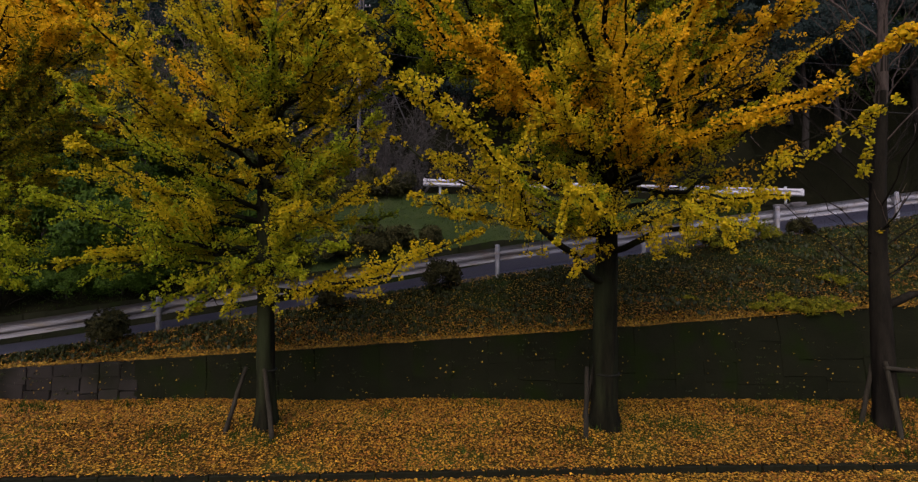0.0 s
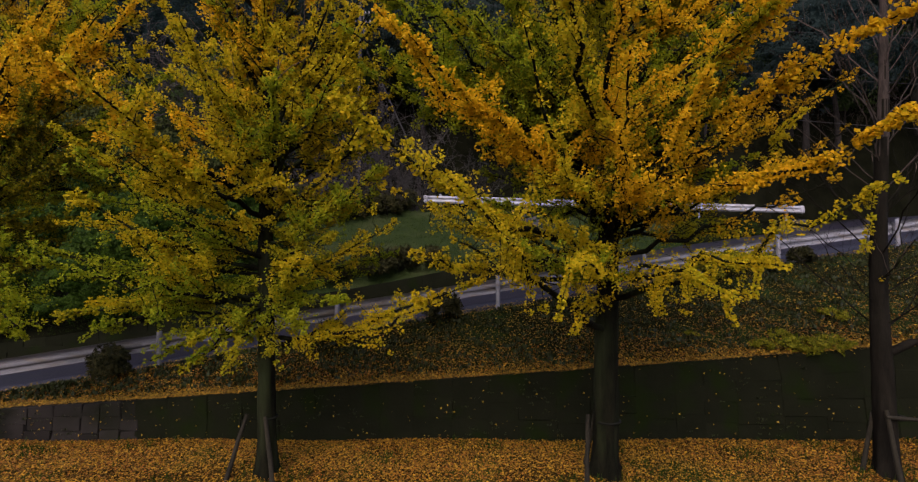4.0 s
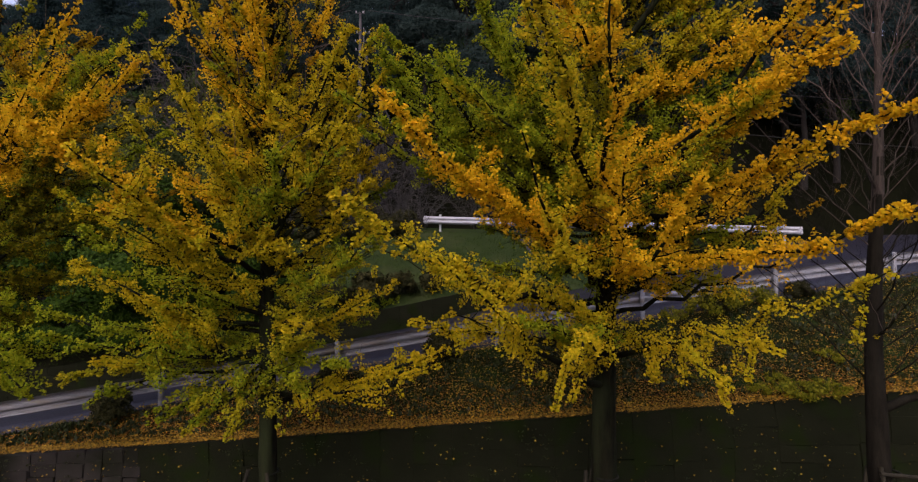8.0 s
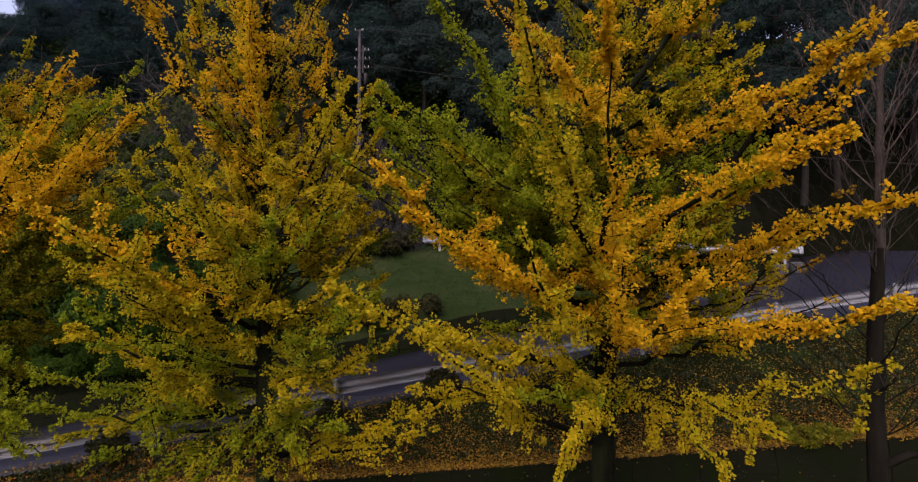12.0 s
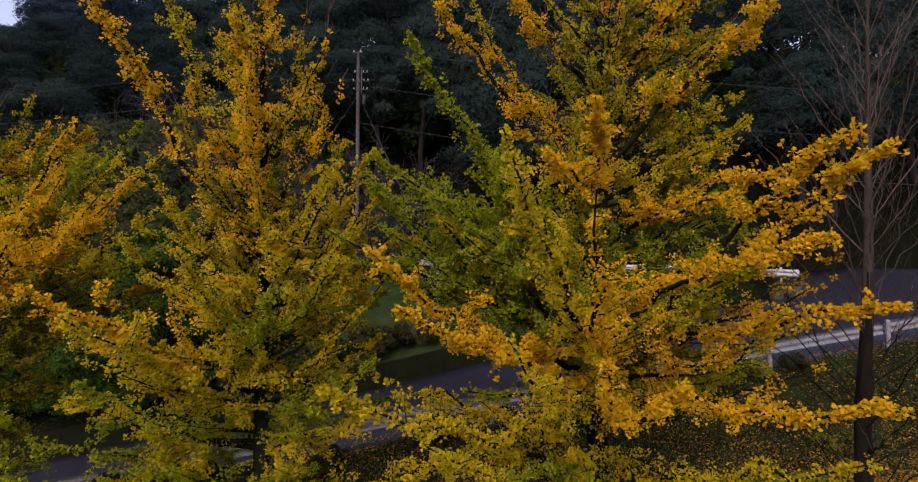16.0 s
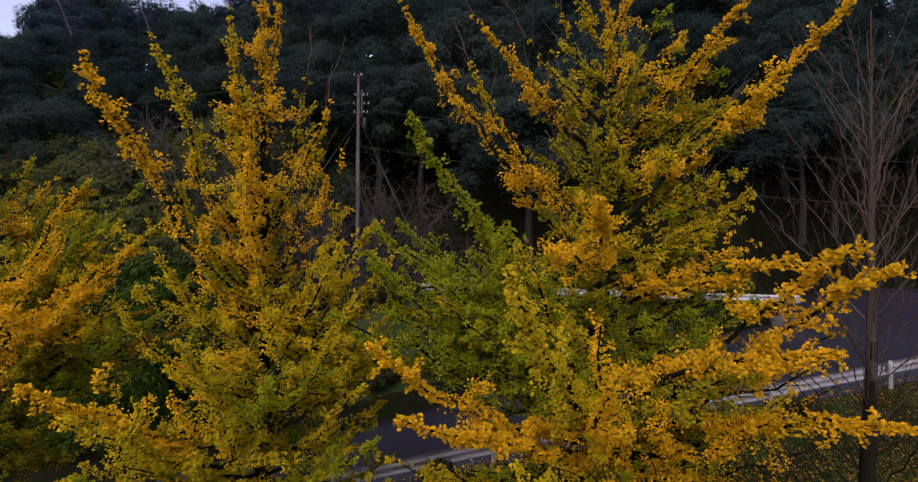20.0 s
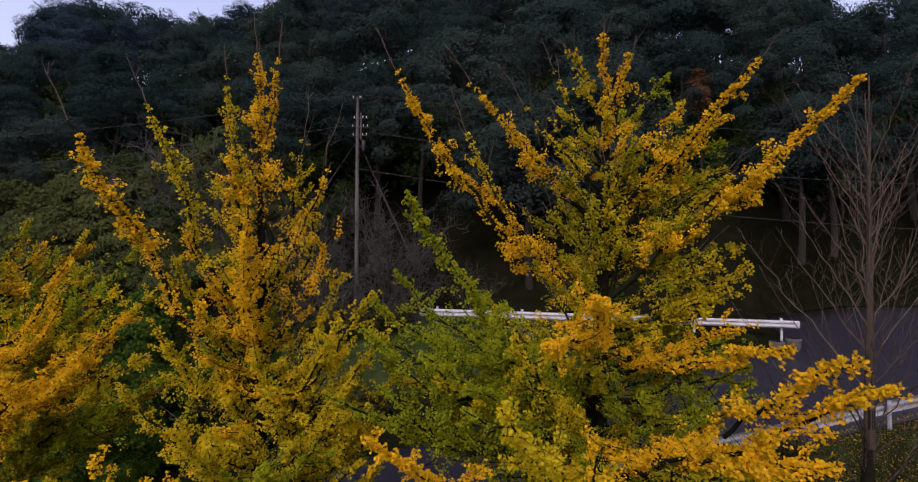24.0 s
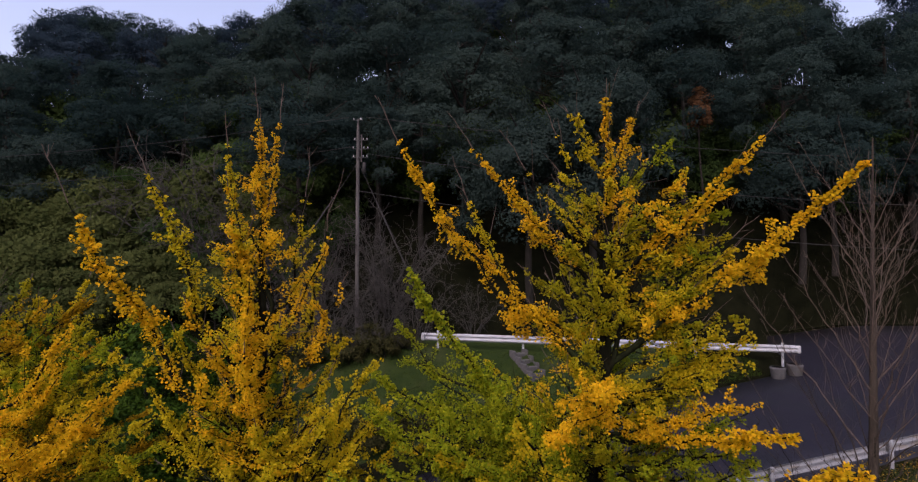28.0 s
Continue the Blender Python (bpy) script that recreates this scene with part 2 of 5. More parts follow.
def joined(pieces):
    verts, faces, at = [], [], 0
    for v, f in pieces:
        verts.append(v)
        faces.append(f + at)
        at += len(v)
    return np.concatenate(verts), np.concatenate(faces)


def unit(v):
    return v / (np.linalg.norm(v, axis=-1, keepdims=True) + 1e-9)


FAN_QUAD = np.array([(0, 0, 0), (-0.48, 0.62, 0.05), (0, 0.84, -0.04), (0.48, 0.62, 0.05)])
FAN_PLAIN = np.array([(0, 0, 0), (-0.5, 0.5, 0.06), (-0.24, 0.8, -0.02), (0.24, 0.8, -0.02), (0.5, 0.5, 0.06)])
OVAL = np.array([(0, 0, 0), (-0.3, 0.5, 0.08), (0, 1.0, -0.04), (0.3, 0.5, 0.08)])
BLADE = np.array([(-0.06, 0, 0), (0.06, 0, 0), (0.0, 1.0, 0.0)])


def leaves(shape, at, along, normal, size):
    """One polygon a leaf: its stalk end at at, its blade along along, facing normal."""
    along = unit(along)
    side = unit(np.cross(along, normal))
    up = np.cross(side, along)
    n, k = len(at), len(shape)
    v = at[:, None, :] + size[:, None, None] * (shape[None, :, 0, None] * side[:, None, :] + shape[None, :, 1, None] * along[:, None, :] + shape[None, :, 2, None] * up[:, None, :])
    return v.reshape(-1, 3), np.arange(n * k).reshape(n, k)


# ---------------------------------------------------------------- lie of the land
def step01(a, b, v):
    t = np.clip((v - a) / (b - a), 0, 1)
    return t * t * (3 - 2 * t)


def level(x):
    return np.clip(x, -22, 24)


def kerb_y(x):
    return 7.36 + 0.03 * np.sin(x * 0.5)


def kerb_z(x):
    return -0.27 + 0.016 * np.clip(x, -14, 14)


def wall_z(x):
    x = level(x)
    return np.maximum(1.17 + 0.0685 * x + 0.0004 * x * x, 0.12)


def rail_y(x):
    return 12.65 + 0.147 * level(x) + 0.03 * np.maximum(level(x) - 9, 0)


def rail_z(x):
    x = level(x)
    return 2.18 + 0.139 * x - 0.02 * np.maximum(-x, 0) + 0.003 * np.maximum(-x - 8, 0) ** 2 - 0.012 * np.maximum(x - 9, 0)


def verge_y(x):
    return 18.75 + 0.27 * np.clip(x, -22, 15.5) + 7.5 * step01(15.5, 18.5, x)


def verge_z(x):
    return rail_z(x) + 0.1 + 0.53 * step01(-4, 10, x)


def bank_wall(x):
    return 0.85 * (1 - step01(1.0, 6.0, x))


def top_z(x):
    return 5.75 - 0.026 * np.clip(x, -2, 16) - 0.05 * np.maximum(-x - 8, 0).clip(0, 30) + 0.05 * np.maximum(x - 16, 0).clip(0, 20)


def hill_z(x, y):
    rise = np.clip(y - 25.5, 0, 26)
    more = np.clip(y - 51.5, 0, 30)
    bulge = 7 * np.exp(-((x - 11) / 20) ** 2) * np.clip(rise / 26, 0, 1)
    rough = 0.5 * np.sin(x * 0.31 + y * 0.17) * np.clip(rise / 6, 0, 1)
    return top_z(x) + 0.35 + rise * 0.8 + bulge + rough + more * 0.1 - 1.5 * step01(-12, -28, x)


def lawn_z(x, y):
    t = np.clip((y - 7.4) / 1.2, 0, 1)
    return kerb_z(x) * (1 - t) - 0.01 * np.clip(y - 8.6, 0, 2) + 0.02 * np.sin(x * 1.3 + y * 2.1)


def bank_z(x, y):
    a, b = 10.42, rail_y(x) - 0.3
    t = np.clip((y - a) / (b - a), 0, 1)
    return wall_z(x) - 0.03 + (rail_z(x) - wall_z(x) + 0.03) * (0.75 * t + 0.25 * t * t) + 0.05 * np.sin(x * 1.7 + y * 3) * t * (1 - t) * 4


def slope_z(x, y):
    a, b = verge_y(x) + 0.45, 23.3
    b = np.maximum(b, a + 0.6)
    t = np.clip((y - a) / (b - a), 0, 1)
    low = verge_z(x) + bank_wall(x) - 0.02
    return low + (np.maximum(top_z(x), low) - low) * t


xs = np.concatenate([np.linspace(-160, -34, 10), np.linspace(-30, -16, 15), np.linspace(-15.5, 15.5, 94), np.linspace(16, 34, 25), np.linspace(40, 160, 10)])


def strip_rows():
    """Rows of the ground, from far behind the camera to the far ridge; each with the material of the strip that begins there."""
    rows = [(xs * 0 - 200, xs * 0 - 1.2, 0), (xs * 0 - 30, xs * 0 - 0.6, 0), (xs * 0 + 2, xs * 0 - 0.45, 0)]
    for y in (5.0, 6.2, 7.0):
        rows.append((xs * 0 + y, kerb_z(xs) - 0.1 + 0.01 * np.sin(xs * 2 + y), 0))
    rows.append((kerb_y(xs) + 0.02, kerb_z(xs) - 0.1, 0))
    rows.append((kerb_y(xs) + 0.05, kerb_z(xs) - 0.01, 0))
    for y in np.linspace(7.6, 10.05, 9):
        rows.append((xs * 0 + y, lawn_z(xs, y), 0))
    rows.append((xs * 0 + 10.2, xs * 0 - 0.05, 1))
    rows.append((xs * 0 + 10.3, wall_z(xs) - 0.12, 1))
    for t in np.linspace(0, 1, 9):
        y = 10.42 + (rail_y(xs) - 0.3 - 10.42) * t
        rows.append((y, bank_z(xs, y), 1))
    rows.append((rail_y(xs) + 0.3, rail_z(xs) - 0.02, 1))
    rows.append((verge_y(xs), verge_z(xs) - 0.02, 1))
    rows.append((verge_y(xs) + 0.2, verge_z(xs) - 0.02, 2))
    rows.append((verge_y(xs) + 0.42, verge_z(xs) + bank_wall(xs) - 0.06, 2))
    for t in np.linspace(0, 1, 7):
        y = verge_y(xs) + 0.45 + (np.maximum(23.3, verge_y(xs) + 1.05) - verge_y(xs) - 0.45) * t
        rows.append((y, slope_z(xs, y), 2))
    for y in (25.5, 27, 29, 32, 36, 40, 45, 51, 60, 80, 110, 200):
        yy = np.maximum(xs * 0 + y, verge_y(xs) + 1.2 + (y - 25) * 0.9)
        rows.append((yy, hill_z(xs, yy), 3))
    return rows


rows = strip_rows()
gv = np.stack([np.stack([xs, r[0], r[1]], -1) for r in rows]).reshape(-1, 3)
nx = len(xs)
gf, gm = [], []
for r in range(len(rows) - 1):
    for c in range(nx - 1):
        gf.append((r * nx + c, r * nx + c + 1, (r + 1) * nx + c + 1, (r + 1) * nx + c))
        # outer ends of the turf slope take the near-black floor colour
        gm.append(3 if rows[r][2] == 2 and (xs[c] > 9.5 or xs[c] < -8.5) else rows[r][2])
ground = mesh_object("ground", gv, np.array(gf), SOIL, smooth=True)
for m in (BANK_SOIL, TURF, FOREST_FLOOR):
    ground.data.materials.append(m)
ground.data.polygons.foreach_set("material_index", np.array(gm, dtype=np.int32))
tagged(ground, "park ground with lawn, leaf-strewn bank, turf slope and wooded hill", "ground", kind="structure")

# road, with a little thickness, climbing behind the rail and widening at its bend
rx = np.concatenate([np.linspace(-60, -16, 12), np.linspace(-15, 26, 62), np.linspace(28, 60, 9)])
rv = []
for t in np.linspace(0, 1, 6):
    y = rail_y(rx) + 0.28 + (verge_y(rx) + 0.05 - rail_y(rx) - 0.28) * t
    z = rail_z(rx) + (verge_z(rx) - rail_z(rx)) * t + 0.06 * 4 * t * (1 - t) + 0.02
    rv.append(np.stack([rx, y, z], -1))
rv.append(rv[-1] - (0, 0, 0.2))
rv.insert(0, rv[0] - (0, 0, 0.2))
rf = [(r * len(rx) + c, r * len(rx) + c + 1, (r + 1) * len(rx) + c + 1, (r + 1) * len(rx) + c) for r in range(len(rv) - 1) for c in range(len(rx) - 1)]
tagged(mesh_object("road", np.concatenate(rv), np.array(rf), ASPHALT), "worn blue-grey asphalt road climbing behind a guard rail", "road", kind="structure")


# ---------------------------------------------------------------- ginkgo trees
def spine(a, b, bend, n, wobble):
    t = np.linspace(0, 1, n)[:, None]
    length = np.linalg.norm(b - a)
    p = a + (b - a) * t + np.array([0, 0, bend * length]) * (4 * t * (1 - t))
    w = rng.normal(0, wobble * length, (n, 3)) * np.sin(np.pi * t)
    return p + w


def spurs_on(path, first, gap):
    """Places of leaf spurs, and the branch's way there, along a path from the share first on."""
    seg = np.linalg.norm(np.diff(path, axis=0), axis=1)
    s = np.concatenate([[0], np.cumsum(seg)])
    n = max(int(s[-1] * (1 - first) / gap), 2)
    at = np.linspace(first * s[-1], s[-1], n) + rng.uniform(-gap, gap, n) * 0.4
    p = np.stack([np.interp(at, s, path[:, i]) for i in range(3)], -1)
    d = np.stack([np.interp(at, s, np.gradient(path[:, i])) for i in range(3)], -1)
    return p, unit(d)


def limb(tree, trunk_at, z0, tip, mat, bend=-0.06, full=1.0, twig=0.0, spread=1.0, leafy_from=0.28, thick=1.0, tails=0, shape=FAN_PLAIN, plump=0.0, rise=0.1, tip_r=0.008, wobble=0.022):
    """A main branch as a part of the tree, with its side shoots, and its leaves as a part of the branch."""
    a, b = np.array(trunk_at(z0)), np.array(tip, float)
    length = np.linalg.norm(b - a)
    path = spine(a, b, bend, 12, wobble)
    r0 = (0.012 + 0.011 * length) * thick
    pieces = [tube(path, np.linspace(r0, tip_r, 12), 6)]
    spots, ways = [], []
    if full > 0:
        p, d = spurs_on(path, leafy_from, 0.045)
        spots.append(p), ways.append(d)
        p, d = spurs_on(path, max(leafy_from, 0.5), 0.03)
        spots.append(p + rng.normal(0, 0.035, p.shape)), ways.append(d)
    n_side = int(length * 4.3 * spread + 3)
    for t in np.sort(rng.uniform(0.16, 0.96, n_side)):
        i = min(int(t * 11), 10)
        base = path[i] + (path[i + 1] - path[i]) * (t * 11 - i)
        way = unit(path[i + 1] - path[i])
        out = unit(unit(rng.normal(0, 1, 3)) * (1, 1, 0.4) + (0, 0, rise) + 0.75 * way * (1, 1, 0.7))
        size = (0.16 + 1.2 * (1 - t) ** 0.9) * rng.uniform(0.45, 1.15) * min(1.0, 0.35 + length / 4.5) * spread
        side = spine(base, base + out * size, rng.uniform(-0.1, 0.02), 5, 0.02)
        pieces.append(tube(side, np.linspace(0.006 + 0.006 * size, 0.003, 5) * thick, 4))
        if full > 0:
            p, d = spurs_on(side, 0.1, 0.045)
            spots.append(p), ways.append(d)
        for _ in range(int(size * 4.2)):
            q = side[rng.integers(1, 5)]
            shoot = spine(q, q + unit(unit(rng.normal(0, 1, 3)) + 0.6 * out + (0, 0, rise)) * rng.uniform(0.1, 0.32), -0.04, 3, 0.02)
            pieces.append(tube(shoot, np.linspace(0.004, 0.0022, 3) * min(1.0, thick + 0.1), 3))
            if full > 0:
                p, d = spurs_on(shoot, 0.1, 0.045)
                spots.append(p), ways.append(d)
    for t in rng.uniform(max(leafy_from, 0.2), 0.98, int(length * 7.5 * plump)):
        i = min(int(t * 11), 10)
        q = path[i] + (path[i + 1] - path[i]) * (t * 11 - i)
        out = unit(unit(rng.normal(0, 1, 3)) * (1, 1, 0.3) + 0.35 * unit(path[i + 1] - path[i]) * (1, 1, 0.3))
        size = rng.uniform(0.1, 0.52) * (1.1 - 0.75 * t) * (1 + 0.5 * math.sin(9 * t + z0))
        shoot = spine(q, q + out * size, 0.0, 3, 0.02)
        pieces.append(tube(shoot, np.linspace(0.005, 0.003, 3), 3))
        p, d = spurs_on(shoot, 0.05, 0.045)
        spots.append(p), ways.append(d)
    for t in rng.uniform(0.4, 1.0, tails):
        i = min(int(t * 11), 10)
        q = path[i] + (path[i + 1] - path[i]) * (t * 11 - i)
        hang = spine(q, q + np.array([rng.normal(0, 0.1), rng.normal(0, 0.1), -rng.uniform(0.3, 0.65)]), 0.0, 5, 0.02)
        pieces.append(tube(hang, np.linspace(0.006, 0.003, 5), 4))
        for gap in (0.035, 0.04):
            p, d = spurs_on(hang, 0.05, gap)
            spots.append(p), ways.append(d)
    if twig:
        end = unit(path[-1] - path[-3])
        far = path[-1] + (end + np.array([0, 0, 0.15])) * twig
        bare = spine(path[-1], far, 0.02, 5, 0.02)
        shoots = [tube(bare, np.linspace(0.0095, 0.0045, 5) * (1.0 if full > 0 else 0.6), 4)]
        for _ in range(2):
            q = bare[rng.integers(1, 4)]
            shoots.append(tube(spine(q, q + unit(end + rng.normal(0, 0.5, 3)) * 0.3 * twig, 0, 3, 0.01), np.linspace(0.005, 0.003, 3), 4))
        if full > 0 and twig > 0.12:
            for _ in range(3):
                q = path[rng.integers(4, 11)]
                side = spine(q, q + unit(end + rng.normal(0, 0.45, 3) + (0, 0, 0.5)) * rng.uniform(0.4, 0.9), 0.03, 5, 0.02)
                shoots.append(tube(side, np.linspace(0.006, 0.003, 5), 4))
    v, f = joined(pieces)
    branch = mesh_object("branch", v, f, BARK, tree, smooth=True)
    if twig > 0.12:
        for v, f in shoots:
            mesh_object("bare_twig", v, f, TWIG, branch)
    if full > 0:
        p, d = np.concatenate(spots), np.concatenate(ways)
        k = 11 if plump > 0.75 else 13
        wave = np.sin(7.0 * p[:, 0] + 1.3 * p[:, 2] + z0) + np.sin(6.1 * p[:, 1] + 5.7 * p[:, 2]) + np.sin(9.1 * p[:, 0] - 4.3 * p[:, 1] + 2 * z0)
        keep = rng.random(len(p)) < full * np.where(wave > -0.35, 1.0, 0.45 if plump else 0.2)
        if twig > 0.35:
            keep &= rng.random(len(p)) < np.clip(np.linalg.norm(p - path[-1], axis=1) / 0.5, 0.3, 1.0)
        p, d = np.repeat(p[keep], k, 0), np.repeat(d[keep], k, 0)
        out = unit(rng.normal(0, 1, p.shape))
        out = unit(out - d * np.sum(out * d, 1, keepdims=True) * 0.6 + (0, 0, 0.12))
        slim = np.clip(np.linalg.norm(p - path[-1], axis=1) / 1.3, 0.4, 1.0)
        at = p + out * (rng.uniform(0.01, 0.075, len(p)) * slim)[:, None]
        face = unit(rng.normal(0, 0.6, p.shape) + (0, -0.25, 0.7))
        blade = unit(out + rng.normal(0, 0.35, p.shape) + (0, 0, -0.15))
        size = rng.uniform(0.023, 0.045, len(p)) * (1.22 if plump > 0.75 else 1.1)
        v, f = leaves(shape if plump > 0.75 else FAN_QUAD, at, blade, face, size)
        mesh_object("leaves", v, f, mat, branch)
    return branch


def trunk_of(tree, foot, lean_top, height, r0, mat=BARK, sway=0.05, top_r=0.012, bow=0.0, taper=0.85, flare=0.3):
    """Builds the trunk, with its root flare; returns the function that gives its axis at a height."""
    n = 44
    t = np.linspace(0, 1, n) ** 1.4
    z = -0.15 + (height + 0.15) * t
    x = foot[0] + (lean_top[0] - foot[0]) * t + sway * np.sin(t * 7 + foot[0]) * t
    x = x - bow * np.exp(-((z - 3.2) / 2.2) ** 2)
    y = foot[1] + (lean_top[1] - foot[1]) * t + sway * np.cos(t * 6 + foot[0]) * t
    r = r0 * (1 - t) ** taper + top_r
    r = r * (1 + flare * np.exp(-np.maximum(z, 0) / 0.16))
    sides = 28
    axis_pts = np.stack([x, y, z], -1)
    v, f = tube(axis_pts, r, sides)
    a = np.arange(sides) * 2 * np.pi / sides
    ridge = 0.05 * np.sin(a * 5 + 1) + 0.05 * (np.arange(sides) % 2 - 0.5) + 0.03 * np.sin(a * 3)
    turn = np.array([np.roll(ridge, int(k * 0.4)) for k in range(n)]) + rng.normal(0, 0.025, (n, sides))
    foot_flare = 0.2 * np.exp(-np.maximum(z, 0) / 0.25)[:, None] * np.sin(a * 4 + 0.6)[None, :]
    c = np.repeat(axis_pts, sides, 0)
    v = c + (v - c) * (1 + (turn + foot_flare).reshape(-1, 1))
    mesh_object("trunk", v, f, mat, tree, smooth=True)
    return lambda h: (np.interp(h, z, x), np.interp(h, z, y), h)


def fill_limbs(tree, axis, n, z_low, z_high, reach, azimuths, mats, twig=0.3, full=1.0, orange=0.3):
    for i in range(n):
        t = (i + rng.uniform(0, 1)) / n
        z0 = z_low + (z_high - z_low) * t
        az = radians(rng.uniform(*azimuths))
        long = reach * (1 - 0.66 * t) * rng.uniform(0.7, 1.1)
        lift = 0.12 + 0.62 * t + rng.uniform(-0.15, 0.2)
        c = axis(z0)
        tip = (c[0] + long * math.cos(az), c[1] + long * math.sin(az), z0 + long * lift)
        pick = mats[-1] if t < 0.38 and rng.random() < 0.55 else mats[int(rng.integers(len(mats)))]
        limb(tree, axis, z0, tip, (LEAF_ORANGE if rng.random() < orange else mats[0]) if rng.random() < t else pick, -0.07, full, twig * t, 1.05 - 0.35 * t, 0.16, shape=FAN_QUAD)


# the broad ginkgo
tree = thing("ginkgo_tree", "broad ginkgo tree in yellow autumn leaf beside a stone wall", "tree", "row of ginkgo trees")
axis = trunk_of(tree, (2.45, 8.55), (2.82, 8.6), 13.3, 0.207, flare=0.42)
Y, O, G, V = LEAF_YELLOW, LEAF_ORANGE, LEAF_GREEN, LEAF_OLIVE
limb(tree, axis, 7.95, (-0.87, 7.73, 12.0), O, -0.075, 0.9, 0.75, 0.6, plump=1.0)
limb(tree, lambda z: (0.95, 8.0, z), 9.75, (0.27, 7.9, 11.05), Y, -0.05, 0.9, 0.7, 0.55)
limb(tree, axis, 9.4, (0.35, 8.2, 12.0), O, -0.015, 0.9, 0.7, 0.5, plump=1.0)
limb(tree, axis, 10.1, (1.27, 8.3, 11.65), Y, -0.03, 0.9, 0.75, 0.6)
limb(tree, axis, 10.6, (1.82, 8.4, 12.3), Y, -0.06, 0.9, 0.55, 0.6)
limb(tree, axis, 11.85, (2.03, 8.4, 12.7), Y, -0.02, 0.9, 0.15, 0.7)
limb(tree, axis, 11.6, (3.2, 8.3, 12.7), O, -0.04, 0.9, 0.15, 0.7)
limb(tree, axis, 11.3, (3.72, 8.1, 12.1), G, -0.03, 0.9, 0.0, 0.8)
limb(tree, axis, 10.7, (3.8, 7.7, 11.45), O, -0.03, 1.0, 0.0, 0.8)
limb(tree, axis, 8.0, (3.9, 8.0, 11.6), Y, 0.02, 0.9, 0.0, 0.9)
limb(tree, axis, 9.2, (4.6, 7.9, 10.45), G, -0.04, 0.9, 0.5, 0.7)
limb(tree, axis, 8.0, (1.75, 5.6, 8.5), O, -0.03, 1.0, 0.0, 0.8, 0.4, plump=0.8)
limb(tree, axis, 7.8, (1.2, 5.8, 7.9), O, -0.03, 1.0, 0.0, 0.8, 0.4)
limb(tree, axis, 6.0, (-1.35, 11.2, 8.7), G, -0.04, 0.9)
limb(tree, axis, 9.7, (4.54, 6.85, 11.9), O, -0.05, 0.9, 0.4, 0.8, plump=0.8)
limb(tree, axis, 8.2, (5.5, 6.26, 11.4), O, -0.01, 1.0, 0.1, 0.7, plump=1.1)
limb(tree, axis, 5.6, (-0.61, 7.05, 9.95), G, -0.06, 1.0, 0.1, 0.85, plump=1.5)
limb(tree, axis, 7.0, (4.52, 6.25, 7.82), O, -0.03, 1.0, 0.0, 0.7, plump=1.0)
limb(tree, axis, 7.6, (4.85, 7.79, 8.9), Y, -0.04, 0.9)
limb(tree, axis, 5.1, (4.36, 4.57, 7.7), O, -0.02, 1.0, 0.0, 0.7, 0.35, plump=1.7)
limb(tree, lambda z: (3.45, 6.0, z), 6.75, (4.25, 4.8, 7.95), O, 0.02, 1.0, 0.0, 0.7, 0.2, plump=2.0)
limb(tree, lambda z: (3.0, 6.9, z), 6.1, (3.95, 4.85, 6.85), O, 0.0, 1.0, 0.0, 0.9, 0.25, plump=1.6)
limb(tree, lambda z: (2.8, 7.5, z), 5.7, (3.5, 5.4, 6.45), V, 0.0, 0.9, 0.0, 1.0, 0.3)
limb(tree, axis, 5.2, (4.55, 4.72, 6.12), O, -0.02, 1.0, 0.0, 0.55, 0.35, plump=1.4)
limb(tree, axis, 4.1, (4.6, 4.65, 5.05), O, 0.0, 1.0, 0.0, 0.6, 0.3, plump=1.2)
limb(tree, axis, 2.9, (4.45, 5.0, 4.45), Y, -0.04, 0.65, 0.0, 0.56, 0.35, tails=4, plump=0.7)
limb(tree, axis, 4.7, (-1.05, 6.05, 6.7), O, -0.08, plump=1.0)
limb(tree, axis, 4.4, (-0.58, 5.27, 6.04), O, -0.04, 1.0, 0.0, 0.6, 0.25, plump=1.3)
limb(tree, axis, 3.9, (-1.28, 4.9, 5.25), Y, -0.08, 0.9, plump=0.8)
limb(tree, axis, 6.2, (-1.27, 7.77, 8.28), G, -0.05, plump=1.0)
limb(tree, axis, 5.6, (-0.6, 8.3, 7.2), G, -0.05)
limb(tree, axis, 2.4, (-0.25, 5.1, 4.6), Y, -0.04, 0.65, 0.0, 0.56, 0.35, tails=7)
limb(tree, axis, 3.3, (1.12, 5.15, 3.5), Y, 0.02, 0.7, 0.0, 0.3, 0.45, tails=3)
limb(tree, axis, 3.2, (2.95, 5.3, 3.15), Y, 0.06, 0.7, 0.0, 0.28, 0.5, tails=4)
limb(tree, axis, 3.2, (3.65, 5.5, 3.5), Y, 0.05, 0.7, 0.0, 0.28, 0.5, tails=4)
limb(tree, axis, 3.1, (1.5, 6.9, 2.45), Y, 0.08, 0.65, 0.0, 0.40, 0.4)
limb(tree, axis, 3.9, (5.1, 7.24, 5.8), Y, -0.08, 0.9)
limb(tree, axis, 5.2, (0.5, 3.95, 7.7), Y, -0.08, 1.0, 0.0, 0.9, plump=0.8)
limb(tree, axis, 4.8, (1.35, 4.15, 7.2), O, -0.08)
